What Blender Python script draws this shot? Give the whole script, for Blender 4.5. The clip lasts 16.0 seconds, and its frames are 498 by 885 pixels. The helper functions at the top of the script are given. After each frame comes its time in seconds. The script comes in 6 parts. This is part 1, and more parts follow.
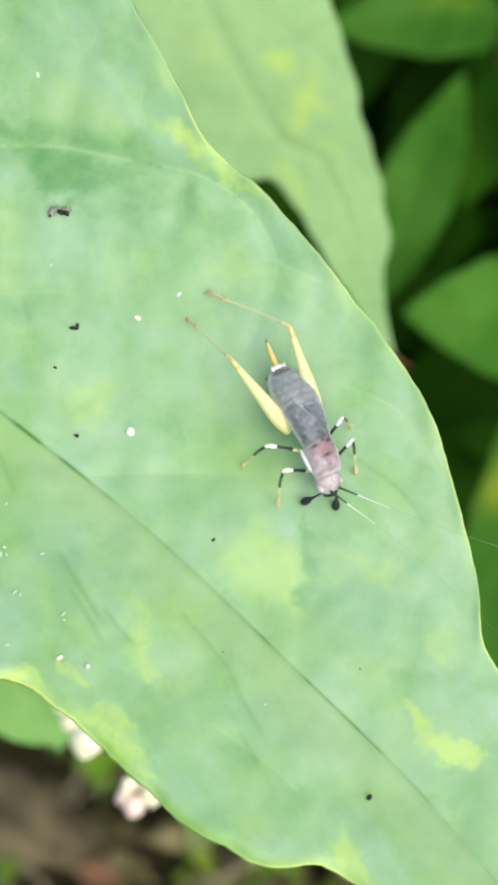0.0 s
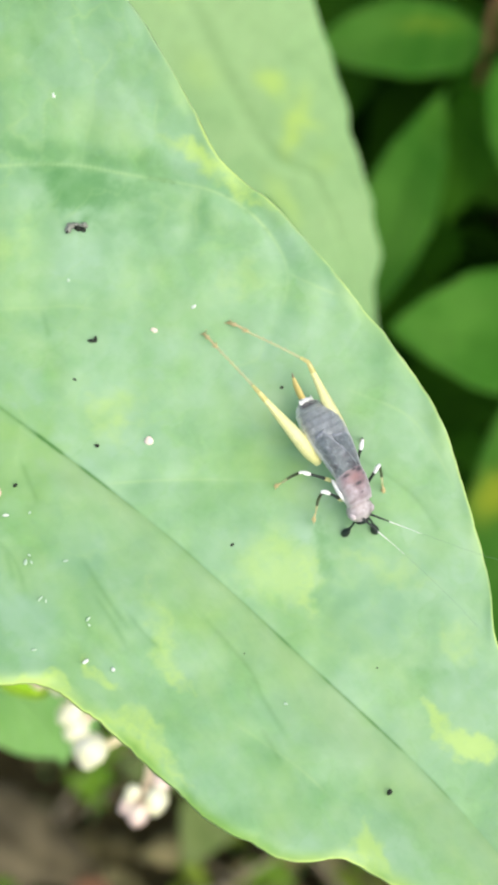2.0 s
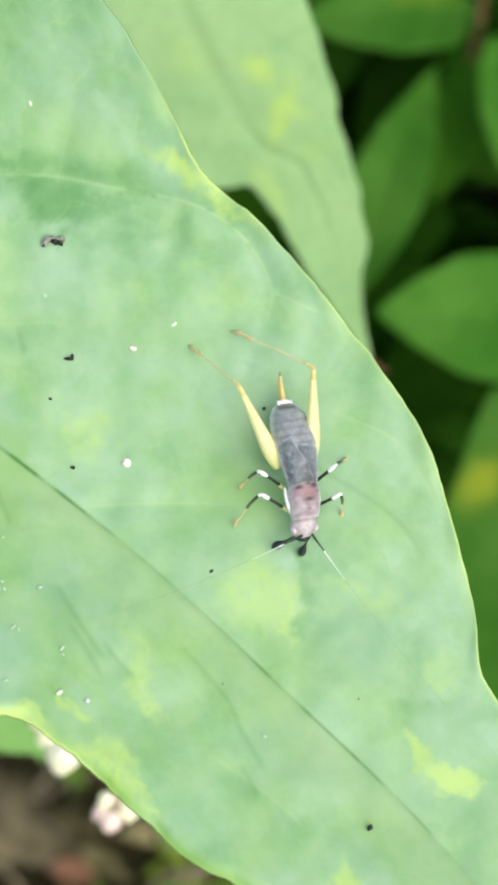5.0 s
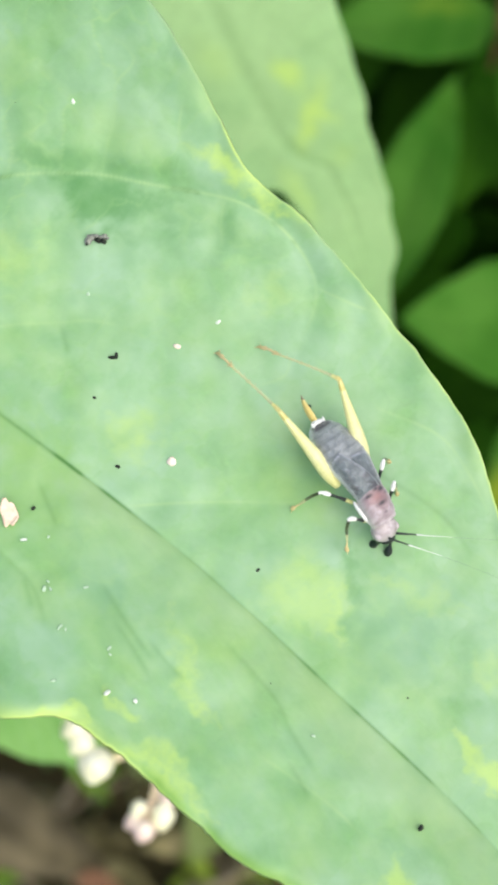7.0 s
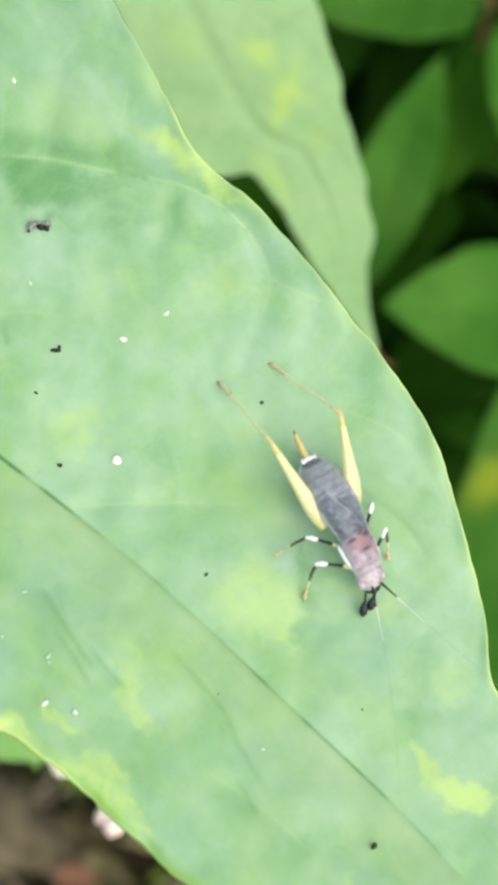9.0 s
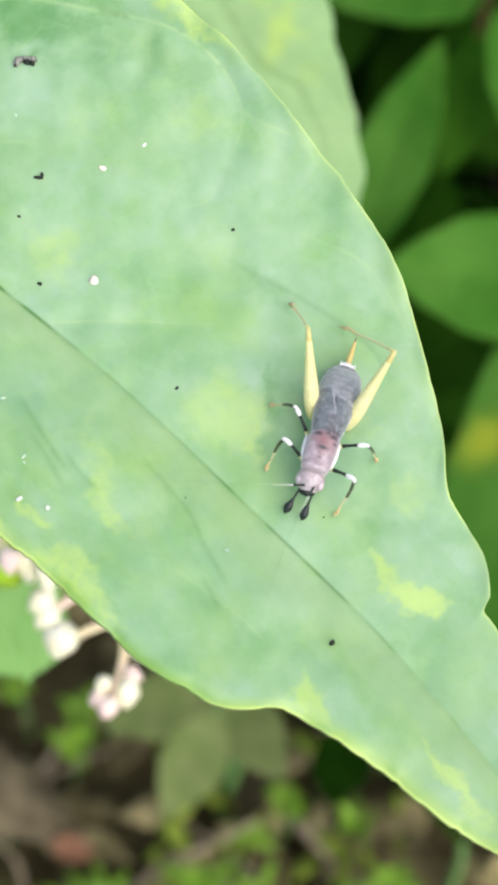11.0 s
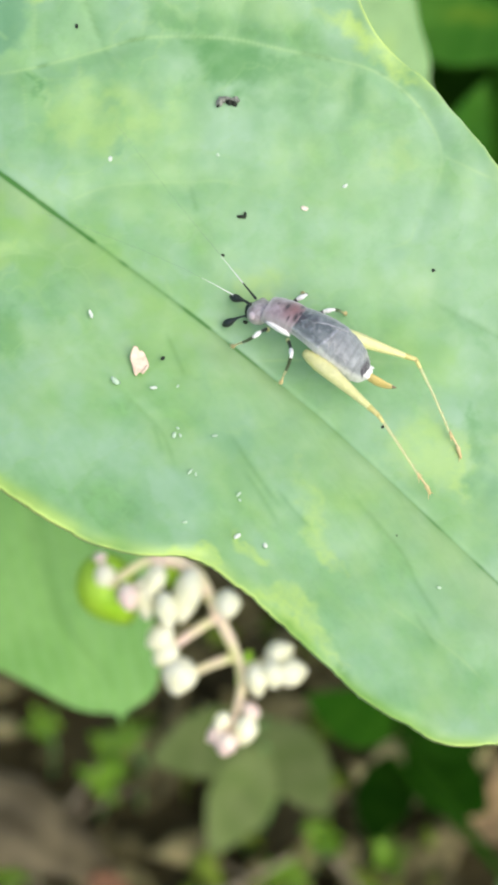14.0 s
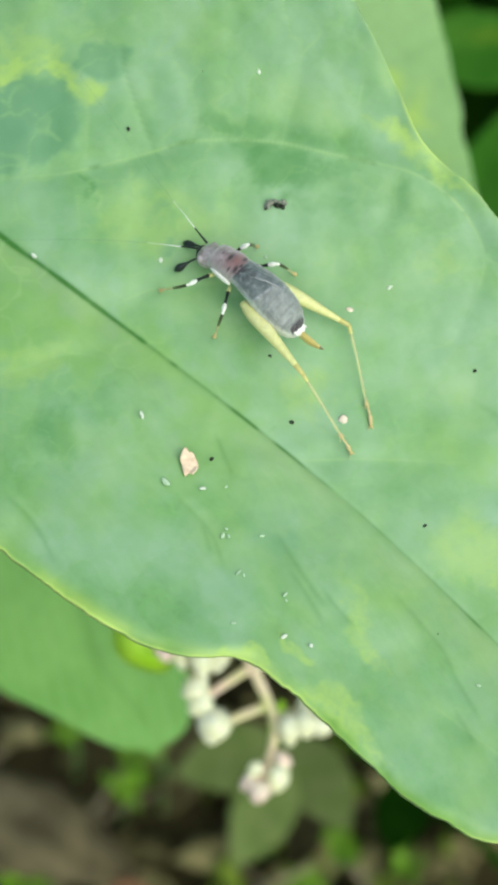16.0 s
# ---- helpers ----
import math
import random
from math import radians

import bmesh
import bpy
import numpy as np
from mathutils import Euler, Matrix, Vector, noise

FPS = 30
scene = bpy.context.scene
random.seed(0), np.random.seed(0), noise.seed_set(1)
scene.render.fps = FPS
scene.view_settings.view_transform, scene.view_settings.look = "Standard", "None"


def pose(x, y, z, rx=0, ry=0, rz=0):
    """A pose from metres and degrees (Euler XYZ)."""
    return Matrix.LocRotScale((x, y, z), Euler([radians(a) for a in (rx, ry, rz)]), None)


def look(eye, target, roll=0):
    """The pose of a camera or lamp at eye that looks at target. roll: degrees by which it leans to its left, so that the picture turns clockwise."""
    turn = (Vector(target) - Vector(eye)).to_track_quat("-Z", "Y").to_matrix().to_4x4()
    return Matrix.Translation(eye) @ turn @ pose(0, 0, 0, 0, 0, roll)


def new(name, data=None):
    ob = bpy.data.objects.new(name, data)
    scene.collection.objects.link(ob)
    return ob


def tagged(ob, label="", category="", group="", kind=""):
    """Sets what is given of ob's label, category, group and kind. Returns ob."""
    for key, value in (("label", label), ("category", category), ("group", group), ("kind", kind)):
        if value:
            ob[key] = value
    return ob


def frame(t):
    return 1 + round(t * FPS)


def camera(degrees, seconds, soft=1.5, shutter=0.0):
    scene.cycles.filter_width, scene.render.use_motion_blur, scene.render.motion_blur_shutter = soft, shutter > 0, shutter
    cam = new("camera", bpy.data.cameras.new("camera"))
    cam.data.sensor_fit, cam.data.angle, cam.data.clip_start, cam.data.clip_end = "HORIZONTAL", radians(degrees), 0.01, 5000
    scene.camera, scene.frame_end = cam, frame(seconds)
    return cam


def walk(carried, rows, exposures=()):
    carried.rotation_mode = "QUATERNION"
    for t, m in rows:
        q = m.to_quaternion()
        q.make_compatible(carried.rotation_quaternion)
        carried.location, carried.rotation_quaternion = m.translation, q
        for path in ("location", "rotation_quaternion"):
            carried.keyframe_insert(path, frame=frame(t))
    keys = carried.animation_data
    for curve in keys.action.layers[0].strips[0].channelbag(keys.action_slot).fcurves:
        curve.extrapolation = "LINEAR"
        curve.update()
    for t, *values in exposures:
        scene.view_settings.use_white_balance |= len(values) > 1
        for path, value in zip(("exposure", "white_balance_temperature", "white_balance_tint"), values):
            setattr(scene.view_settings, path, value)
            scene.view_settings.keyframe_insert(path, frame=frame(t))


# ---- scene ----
cam = camera(17.0, 16.0, soft=3.7)
cam.data.dof.use_dof = True
cam.data.dof.focus_distance = 0.089
cam.data.dof.aperture_fstop = 68.0

CAMERA_PATH = [
    (0, pose(0.00000, 0.00000, 0.23500, 30.000, -0.000, -0.000)),
    (0.5, pose(-0.00258, -0.00001, 0.23556, 30.039, -0.055, -0.027)),
    (1, pose(-0.00260, -0.00152, 0.23507, 30.119, -0.349, -0.795)),
    (1.5, pose(-0.00195, -0.00130, 0.23573, 30.209, -0.002, -0.530)),
    (2, pose(-0.00273, -0.00199, 0.23670, 30.808, -0.523, -1.372)),
    (2.5, pose(-0.00083, -0.00254, 0.23540, 30.314, -0.379, -1.014)),
    (3, pose(-0.00045, 0.00004, 0.23598, 30.030, -0.411, -1.013)),
    (3.5, pose(-0.00215, 0.00246, 0.23541, 29.207, -0.611, -1.084)),
    (4, pose(-0.00087, 0.00296, 0.23548, 29.127, -0.916, -0.946)),
    (4.2, pose(-0.00251, 0.00281, 0.23603, 29.303, -1.262, -1.058)),
    (6.3, pose(-0.00203, 0.00289, 0.23651, 28.518, -0.861, -1.059)),
    (6.5, pose(-0.00295, 0.00282, 0.23617, 29.428, -0.798, -0.772)),
    (7, pose(-0.00441, 0.00226, 0.23529, 29.669, -0.829, -1.320)),
    (7.5, pose(-0.00149, 0.00498, 0.23560, 29.225, -0.749, -0.907)),
    (8, pose(-0.00119, 0.00494, 0.23414, 28.399, -0.593, -0.712)),
    (8.2, pose(-0.00183, 0.00545, 0.23313, 28.573, -1.021, -1.244)),
    (10.3, pose(0.00118, -0.00130, 0.23109, 29.704, -0.692, -0.138)),
    (10.5, pose(0.00169, -0.00554, 0.23007, 30.740, -1.028, -0.090)),
    (11, pose(0.00121, -0.00886, 0.22883, 31.743, -0.604, 0.071)),
    (11.5, pose(0.00525, -0.00354, 0.22982, 29.970, 0.072, 0.692)),
    (12, pose(0.00542, -0.00805, 0.22556, 30.976, 1.361, 0.509)),
    (12.5, pose(0.00278, -0.01136, 0.22534, 31.982, 0.800, 0.926)),
    (13, pose(-0.00263, -0.00978, 0.22865, 32.366, -0.985, -0.163)),
    (13.5, pose(-0.00492, -0.00617, 0.22998, 31.541, -0.870, 0.391)),
    (14, pose(-0.01371, -0.00888, 0.22902, 32.951, -2.875, -1.087)),
    (14.5, pose(-0.01518, -0.00946, 0.23109, 33.459, -3.120, -1.047)),
    (15, pose(-0.02002, -0.01031, 0.23119, 33.073, -4.076, -1.539)),
    (15.5, pose(-0.02074, -0.00595, 0.23317, 32.454, -4.084, -1.825)),
    (16, pose(-0.01599, -0.00379, 0.23512, 31.510, -2.846, -0.566)),
]
walk(cam, CAMERA_PATH, exposures=[(0.0, 0.71, 6420, 9), (8.0, 0.71, 6350, 10), (11.0, 0.77, 6270, 17), (12.5, 0.79, 6180, 19), (13.0, 0.76, 6150, 14), (13.5, 0.64, 6220, 10), (14.0, 0.66, 6320, 11), (14.5, 0.53, 6400, 4), (15.0, 0.53, 6400, 2), (15.5, 0.40, 6420, -5), (16.0, 0.36, 6420, -6)])

# ---- sky and sun: bright overcast, light from the upper right ----
world = bpy.data.worlds.new("overcast_sky")
scene.world = world
world.use_nodes = True
wn = world.node_tree.nodes
wn.clear()
sky = wn.new("ShaderNodeTexSky")
sky.sky_type = "NISHITA"
sky.sun_disc = False
sky.sun_elevation, sky.sun_rotation = radians(52), radians(147)
sky.dust_density = 3.0
back = wn.new("ShaderNodeBackground")
back.inputs["Strength"].default_value = 0.15
sky_out = wn.new("ShaderNodeOutputWorld")
world.node_tree.links.new(sky.outputs[0], back.inputs[0])
world.node_tree.links.new(back.outputs[0], sky_out.inputs[0])
sun = new("sun", bpy.data.lights.new("sun", "SUN"))
sun.data.energy, sun.data.angle, sun.data.color = 1.5, radians(80), (1.0, 0.95, 0.86)
sun.matrix_world = look((0.42, -0.55, 0.82), (0, 0, 0))

# ---- frames of reference ----
# The plant frame: millimetres, x to the right, y down the slope, z away into the plants.
SLOPE = radians(60)
PLANT = Matrix.Translation((0, 0, 0.235)) @ Matrix((
    (1, 0, 0, 0),
    (0, -math.sin(SLOPE), math.cos(SLOPE), 0),
    (0, -math.cos(SLOPE), -math.sin(SLOPE), 0),
    (0, 0, 0, 1)))
MM = 0.001


def spot(x, y, z):
    """A place in the plant frame, in world metres."""
    return PLANT @ Vector((x * MM, y * MM, z * MM))


# ---- materials ----
def material(name, colours, rough=0.5, scale=400.0, bump=0.15, fine=2500.0, spec=0.4, translucent=0.0, attributes=(), sheen=0.0, per_object=0.0, streaks=None, network=None, per_island=0.0, clear=0.0):
    """Node material: colours mixed by two scales of noise, tinted by mesh attributes, with fine relief."""
    m = bpy.data.materials.new(name)
    m.use_nodes = True
    nodes, links = m.node_tree.nodes, m.node_tree.links
    nodes.clear()
    out = nodes.new("ShaderNodeOutputMaterial")
    bsdf = nodes.new("ShaderNodeBsdfPrincipled")
    coords = nodes.new("ShaderNodeTexCoord")
    big, small = nodes.new("ShaderNodeTexNoise"), nodes.new("ShaderNodeTexNoise")
    for node, s in ((big, scale), (small, fine)):
        node.inputs["Scale"].default_value = s
        node.inputs["Detail"].default_value = 4
        node.inputs["Distortion"].default_value = 0.8
        links.new(coords.outputs["Object"], node.inputs["Vector"])
    ramp = nodes.new("ShaderNodeValToRGB")
    ramp.color_ramp.elements[0].position, ramp.color_ramp.elements[1].position = 0.35, 0.65
    ramp.color_ramp.elements[0].color = (*colours[0], 1)
    ramp.color_ramp.elements[1].color = (*colours[1], 1)
    links.new(big.outputs["Fac"], ramp.inputs["Fac"])
    colour = ramp.outputs["Color"]
    grain = nodes.new("ShaderNodeMixRGB")
    grain.blend_type = "MULTIPLY"
    grain.inputs["Fac"].default_value = 0.30
    links.new(colour, grain.inputs["Color1"])
    gr = nodes.new("ShaderNodeMapRange")
    gr.inputs["From Min"].default_value, gr.inputs["From Max"].default_value = 0.3, 0.7
    gr.inputs["To Min"].default_value, gr.inputs["To Max"].default_value = 0.7, 1.25
    links.new(small.outputs["Fac"], gr.inputs["Value"])
    links.new(gr.outputs["Result"], grain.inputs["Color2"])
    colour = grain.outputs["Color"]
    if streaks:
        wave = nodes.new("ShaderNodeTexWave")
        wave.bands_direction = "Y"
        wave.inputs["Scale"].default_value, wave.inputs["Distortion"].default_value = streaks[0], 3.0
        links.new(coords.outputs["Object"], wave.inputs["Vector"])
        mix = nodes.new("ShaderNodeMixRGB")
        mix.inputs["Color2"].default_value = (*streaks[1], 1)
        fac = nodes.new("ShaderNodeMath")
        fac.operation = "MULTIPLY"
        fac.inputs[1].default_value = streaks[2]
        links.new(wave.outputs["Fac"], fac.inputs[0])
        links.new(fac.outputs[0], mix.inputs["Fac"])
        links.new(colour, mix.inputs["Color1"])
        colour = mix.outputs["Color"]
    for cells, tint, amount in network or ():
        cell = nodes.new("ShaderNodeTexVoronoi")
        cell.feature = "DISTANCE_TO_EDGE"
        cell.inputs["Scale"].default_value = cells
        warp = nodes.new("ShaderNodeMixRGB")
        warp.blend_type = "ADD"
        warp.inputs["Fac"].default_value = 0.0012 * 300 / cells
        links.new(coords.outputs["Object"], warp.inputs["Color1"])
        links.new(big.outputs["Color"], warp.inputs["Color2"])
        links.new(warp.outputs["Color"], cell.inputs["Vector"])
        line = nodes.new("ShaderNodeMapRange")
        line.inputs["From Min"].default_value, line.inputs["From Max"].default_value = 0.0, 0.045
        line.inputs["To Min"].default_value, line.inputs["To Max"].default_value = amount, 0.0
        links.new(cell.outputs["Distance"], line.inputs["Value"])
        mix = nodes.new("ShaderNodeMixRGB")
        mix.inputs["Color2"].default_value = (*tint, 1)
        links.new(line.outputs["Result"], mix.inputs["Fac"])
        links.new(colour, mix.inputs["Color1"])
        colour = mix.outputs["Color"]
    for attr, tint in attributes:
        node = nodes.new("ShaderNodeAttribute")
        node.attribute_name = attr
        mix = nodes.new("ShaderNodeMixRGB")
        mix.inputs["Color2"].default_value = (*tint, 1)
        links.new(node.outputs["Fac"], mix.inputs["Fac"])
        links.new(colour, mix.inputs["Color1"])
        colour = mix.outputs["Color"]
    if per_object or per_island:
        info = nodes.new("ShaderNodeNewGeometry" if per_island else "ShaderNodeObjectInfo")
        per_object = per_object or per_island
        hsv = nodes.new("ShaderNodeHueSaturation")
        vary = nodes.new("ShaderNodeMapRange")
        vary.inputs["To Min"].default_value, vary.inputs["To Max"].default_value = 1 - per_object, 1 + per_object
        links.new(info.outputs["Random Per Island" if per_island else "Random"], vary.inputs["Value"])
        links.new(vary.outputs["Result"], hsv.inputs["Value"])
        links.new(colour, hsv.inputs["Color"])
        colour = hsv.outputs["Color"]
    links.new(colour, bsdf.inputs["Base Color"])
    bsdf.inputs["Roughness"].default_value = rough
    bsdf.inputs["Specular IOR Level"].default_value = spec
    bsdf.inputs["Sheen Weight"].default_value = sheen
    relief = nodes.new("ShaderNodeBump")
    relief.inputs["Strength"].default_value = bump
    relief.inputs["Distance"].default_value = 0.0002
    links.new(small.outputs["Fac"], relief.inputs["Height"])
    links.new(relief.outputs["Normal"], bsdf.inputs["Normal"])
    shader = bsdf.outputs[0]
    if translucent:
        tr = nodes.new("ShaderNodeBsdfTranslucent")
        links.new(colour, tr.inputs["Color"])
        blend = nodes.new("ShaderNodeMixShader")
        blend.inputs["Fac"].default_value = translucent
        links.new(shader, blend.inputs[1])
        links.new(tr.outputs[0], blend.inputs[2])
        shader = blend.outputs[0]
    if clear:
        thin = nodes.new("ShaderNodeBsdfTransparent")
        blend = nodes.new("ShaderNodeMixShader")
        blend.inputs["Fac"].default_value = clear
        links.new(shader, blend.inputs[1])
        links.new(thin.outputs[0], blend.inputs[2])
        shader = blend.outputs[0]
    links.new(shader, out.inputs["Surface"])
    return m


# dark, olive and margin tints partly carry shade as colour
LEAF = material("mottled_leaf", [(0.160, 0.342, 0.108), (0.178, 0.360, 0.125)], rough=0.44, scale=160, bump=0.05, fine=1500, spec=0.5, translucent=0.12, sheen=0.1, network=[(1100, (0.14, 0.30, 0.10), 0.10)],
                attributes=[("mint", (0.262, 0.425, 0.245)), ("olive", (0.218, 0.348, 0.128)), ("warm", (0.200, 0.385, 0.080)), ("dark", (0.095, 0.262, 0.068)), ("blue", (0.125, 0.285, 0.140)), ("blotch", (0.358, 0.525, 0.122)), ("vein", (0.300, 0.475, 0.185)), ("groove", (0.040, 0.160, 0.012)), ("margin", (0.150, 0.325, 0.036)), ("rim", (0.450, 0.610, 0.140))])
BACK_LEAF = material("yellow_green_leaf", [(0.230, 0.410, 0.150), (0.280, 0.460, 0.180)], rough=0.55, scale=110, bump=0.1, fine=900, translucent=0.2, attributes=[("blotch", (0.360, 0.540, 0.120))])
LOW_LEAF = material("fresh_green_leaf", [(0.160, 0.355, 0.070), (0.214, 0.420, 0.100)], rough=0.6, spec=0.2, scale=120, bump=0.1, fine=900, translucent=0.15, streaks=(220.0, (0.24, 0.44, 0.14), 0.32))
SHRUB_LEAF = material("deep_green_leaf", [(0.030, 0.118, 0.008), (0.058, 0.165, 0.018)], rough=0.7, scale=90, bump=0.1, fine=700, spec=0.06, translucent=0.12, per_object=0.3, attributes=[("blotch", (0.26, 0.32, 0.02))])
# two darker copies of the shrub leaf, with shade put into their colour
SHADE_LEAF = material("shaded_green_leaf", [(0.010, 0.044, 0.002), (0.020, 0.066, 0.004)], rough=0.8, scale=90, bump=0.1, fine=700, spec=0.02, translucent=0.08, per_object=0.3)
DEEP_SHADE_LEAF = material("deep_shade_leaf", [(0.003, 0.016, 0.0008), (0.008, 0.028, 0.0015)], rough=0.9, scale=90, bump=0.1, fine=700, spec=0.01, per_object=0.5)
HERB_LEAF = material("olive_herb_leaf", [(0.092, 0.132, 0.034), (0.148, 0.178, 0.066)], rough=0.85, spec=0.1, scale=90, bump=0.1, fine=700, translucent=0.1, per_object=0.25)
SPRIG_LEAF = material("bright_sprig_leaf", [(0.090, 0.205, 0.004), (0.200, 0.350, 0.014)], rough=0.55, scale=140, fine=900, translucent=0.15, per_object=0.4)
DEAD_LEAF = material("dead_leaf", [(0.036, 0.030, 0.013), (0.160, 0.134, 0.070)], rough=0.8, spec=0.15, scale=160, fine=900, bump=0.4, per_object=0.3, streaks=(70.0, (0.18, 0.152, 0.090), 0.35))
RUST_LEAF = material("rust_dead_leaf", [(0.105, 0.045, 0.018), (0.180, 0.090, 0.040)], rough=0.8, scale=160, fine=1100, bump=0.3)
TAN_LEAF = material("tan_dead_leaf", [(0.160, 0.110, 0.045), (0.270, 0.185, 0.085)], rough=0.75, scale=120, fine=900, bump=0.3)
LITTER = material("leaf_litter", [(0.075, 0.067, 0.026), (0.258, 0.224, 0.100)], rough=0.9, spec=0.08, scale=150, fine=900, bump=0.3, per_island=0.75)
COVER = material("mossy_green_cover", [(0.090, 0.135, 0.014), (0.180, 0.240, 0.030)], rough=0.8, spec=0.08, scale=150, fine=900, bump=0.2, per_island=0.6)
TWIG = material("grey_brown_twig", [(0.155, 0.125, 0.075), (0.295, 0.248, 0.160)], rough=0.9, spec=0.1, scale=300, fine=1800, bump=0.4, per_object=0.3)
SOIL = material("damp_soil", [(0.032, 0.027, 0.011), (0.076, 0.065, 0.028)], rough=0.95, spec=0.05, scale=60, fine=600, bump=0.6)
RED_TWIG = material("red_brown_twig", [(0.085, 0.050, 0.020), (0.140, 0.085, 0.035)], rough=0.8, spec=0.1, scale=300, fine=1800, bump=0.3)
STEM = material("green_stem", [(0.120, 0.260, 0.060), (0.170, 0.320, 0.090)], rough=0.5, scale=200, fine=1500)
FLOWER_STEM = material("pale_pink_stem", [(0.700, 0.680, 0.300), (0.830, 0.620, 0.480)], rough=0.5, scale=300, fine=1500)
BUD = material("cream_bud", [(0.845, 0.825, 0.500), (0.900, 0.880, 0.660)], rough=0.5, scale=500, fine=2500, translucent=0.04, per_object=0.05)
PINK_BUD = material("pink_bud", [(0.870, 0.640, 0.540), (0.890, 0.790, 0.620)], rough=0.5, scale=400, fine=2500, translucent=0.1)
GREEN_BUD = material("green_calyx", [(0.300, 0.560, 0.015), (0.430, 0.680, 0.050)], rough=0.5, scale=300, fine=1500)

SLATE = material("slate_abdomen", [(0.172, 0.188, 0.182), (0.282, 0.302, 0.291)], rough=0.36, scale=1400, fine=6000, bump=0.5, spec=0.6, sheen=0.45, attributes=[("pale", (0.62, 0.63, 0.57)), ("tip", (0.03, 0.02, 0.03))])
TEGMEN = material("slate_forewing", [(0.050, 0.067, 0.066), (0.125, 0.150, 0.148)], rough=0.38, scale=1500, fine=5000, bump=0.5, spec=0.6, sheen=0.6, network=[(3200, (0.25, 0.26, 0.30), 0.30)], attributes=[("pale", (0.46, 0.47, 0.50)), ("tip", (0.025, 0.022, 0.028))])
ROSE = material("rose_grey_pronotum", [(0.165, 0.118, 0.122), (0.300, 0.238, 0.245)], rough=0.42, scale=900, fine=5000, bump=0.2, spec=0.55, sheen=0.5, attributes=[("rust", (0.200, 0.080, 0.072)), ("pale", (0.47, 0.41, 0.41)), ("tip", (0.012, 0.006, 0.008))])
HEAD = material("pale_rose_head", [(0.265, 0.218, 0.214), (0.470, 0.420, 0.408)], rough=0.35, scale=1500, fine=6000, bump=0.15, spec=0.55)
EYE = material("pale_compound_eye", [(0.440, 0.370, 0.380), (0.560, 0.480, 0.480)], rough=0.25, scale=1500, fine=12000, bump=0.3, spec=0.6)
BLACK = material("glossy_black_chitin", [(0.006, 0.010, 0.008), (0.013, 0.020, 0.016)], rough=0.38, scale=900, fine=6000, bump=0.15)
WHITE = material("ivory_chitin", [(0.700, 0.700, 0.640), (0.800, 0.790, 0.740)], rough=0.4, scale=900, fine=6000, bump=0.1)
YELLOW = material("straw_yellow_chitin", [(0.770, 0.745, 0.310), (0.840, 0.815, 0.430)], rough=0.35, scale=500, fine=4000, bump=0.12, translucent=0.18, clear=0.12)
HONEY = material("honey_chitin", [(0.740, 0.640, 0.220), (0.810, 0.720, 0.320)], rough=0.35, scale=500, fine=4000, bump=0.1, translucent=0.2, clear=0.25)
AMBER = material("amber_chitin", [(0.700, 0.540, 0.160), (0.770, 0.610, 0.230)], rough=0.35, scale=500, fine=4000, bump=0.1, translucent=0.15, clear=0.12)
PALE_TAN = material("clear_straw_chitin", [(0.790, 0.740, 0.390), (0.860, 0.810, 0.480)], translucent=0.3, rough=0.4, scale=700, fine=5000, clear=0.55)
SMOKY = material("smoky_olive_chitin", [(0.040, 0.052, 0.022), (0.085, 0.100, 0.045)], rough=0.35, scale=700, fine=5000, clear=0.22)
TARSUS = material("cream_foot", [(0.640, 0.490, 0.220), (0.740, 0.600, 0.320)], rough=0.4, scale=900, fine=5000, translucent=0.15, clear=0.15)
GREY_THREAD = material("grey_antenna_thread", [(0.240, 0.340, 0.220), (0.320, 0.420, 0.300)], rough=0.5, scale=700, fine=5000, clear=0.45)
FINE_WHITE = material("white_antenna_thread", [(0.700, 0.720, 0.660), (0.800, 0.800, 0.740)], rough=0.4, scale=900, fine=6000, clear=0.3)
CRUMB = material("grey_black_crumb", [(0.110, 0.122, 0.090), (0.390, 0.400, 0.330)], rough=0.8, scale=2500, fine=9000, bump=0.5)
FRASS = material("black_frass", [(0.006, 0.010, 0.005), (0.018, 0.024, 0.010)], rough=0.7, scale=2500, fine=9000, bump=0.4)
CHALK = material("white_grain", [(0.500, 0.570, 0.450), (0.700, 0.730, 0.630)], rough=0.6, scale=1500, fine=7000, bump=0.3)
PALE_CRUMB = material("pale_green_crumb", [(0.320, 0.465, 0.290), (0.460, 0.570, 0.410)], rough=0.6, scale=1500, fine=7000, bump=0.3)
PALE_PEACH = material("pale_peach_grain", [(0.700, 0.570, 0.440), (0.800, 0.710, 0.590)], rough=0.6, scale=900, fine=6000, bump=0.3)
PETAL = material("peach_flake", [(0.680, 0.480, 0.330), (0.790, 0.650, 0.490)], rough=0.6, scale=900, fine=6000, bump=0.3)


# ---- mesh helpers (all take millimetres) ----
def mesh_of(name, verts, faces, mats, slots=None, attributes=None):
    me = bpy.data.meshes.new(name)
    me.from_pydata([tuple(float(c) * MM for c in v) for v in verts], [], faces)
    for m in mats if isinstance(mats, (list, tuple)) else [mats]:
        me.materials.append(m)
    me.polygons.foreach_set("use_smooth", [True] * len(me.polygons))
    if slots is not None:
        me.polygons.foreach_set("material_index", slots)
    for key, values in (attributes or {}).items():
        layer = me.attributes.new(key, "FLOAT", "POINT")
        layer.data.foreach_set("value", np.asarray(values, dtype=np.float32).ravel())
    me.update()
    return me


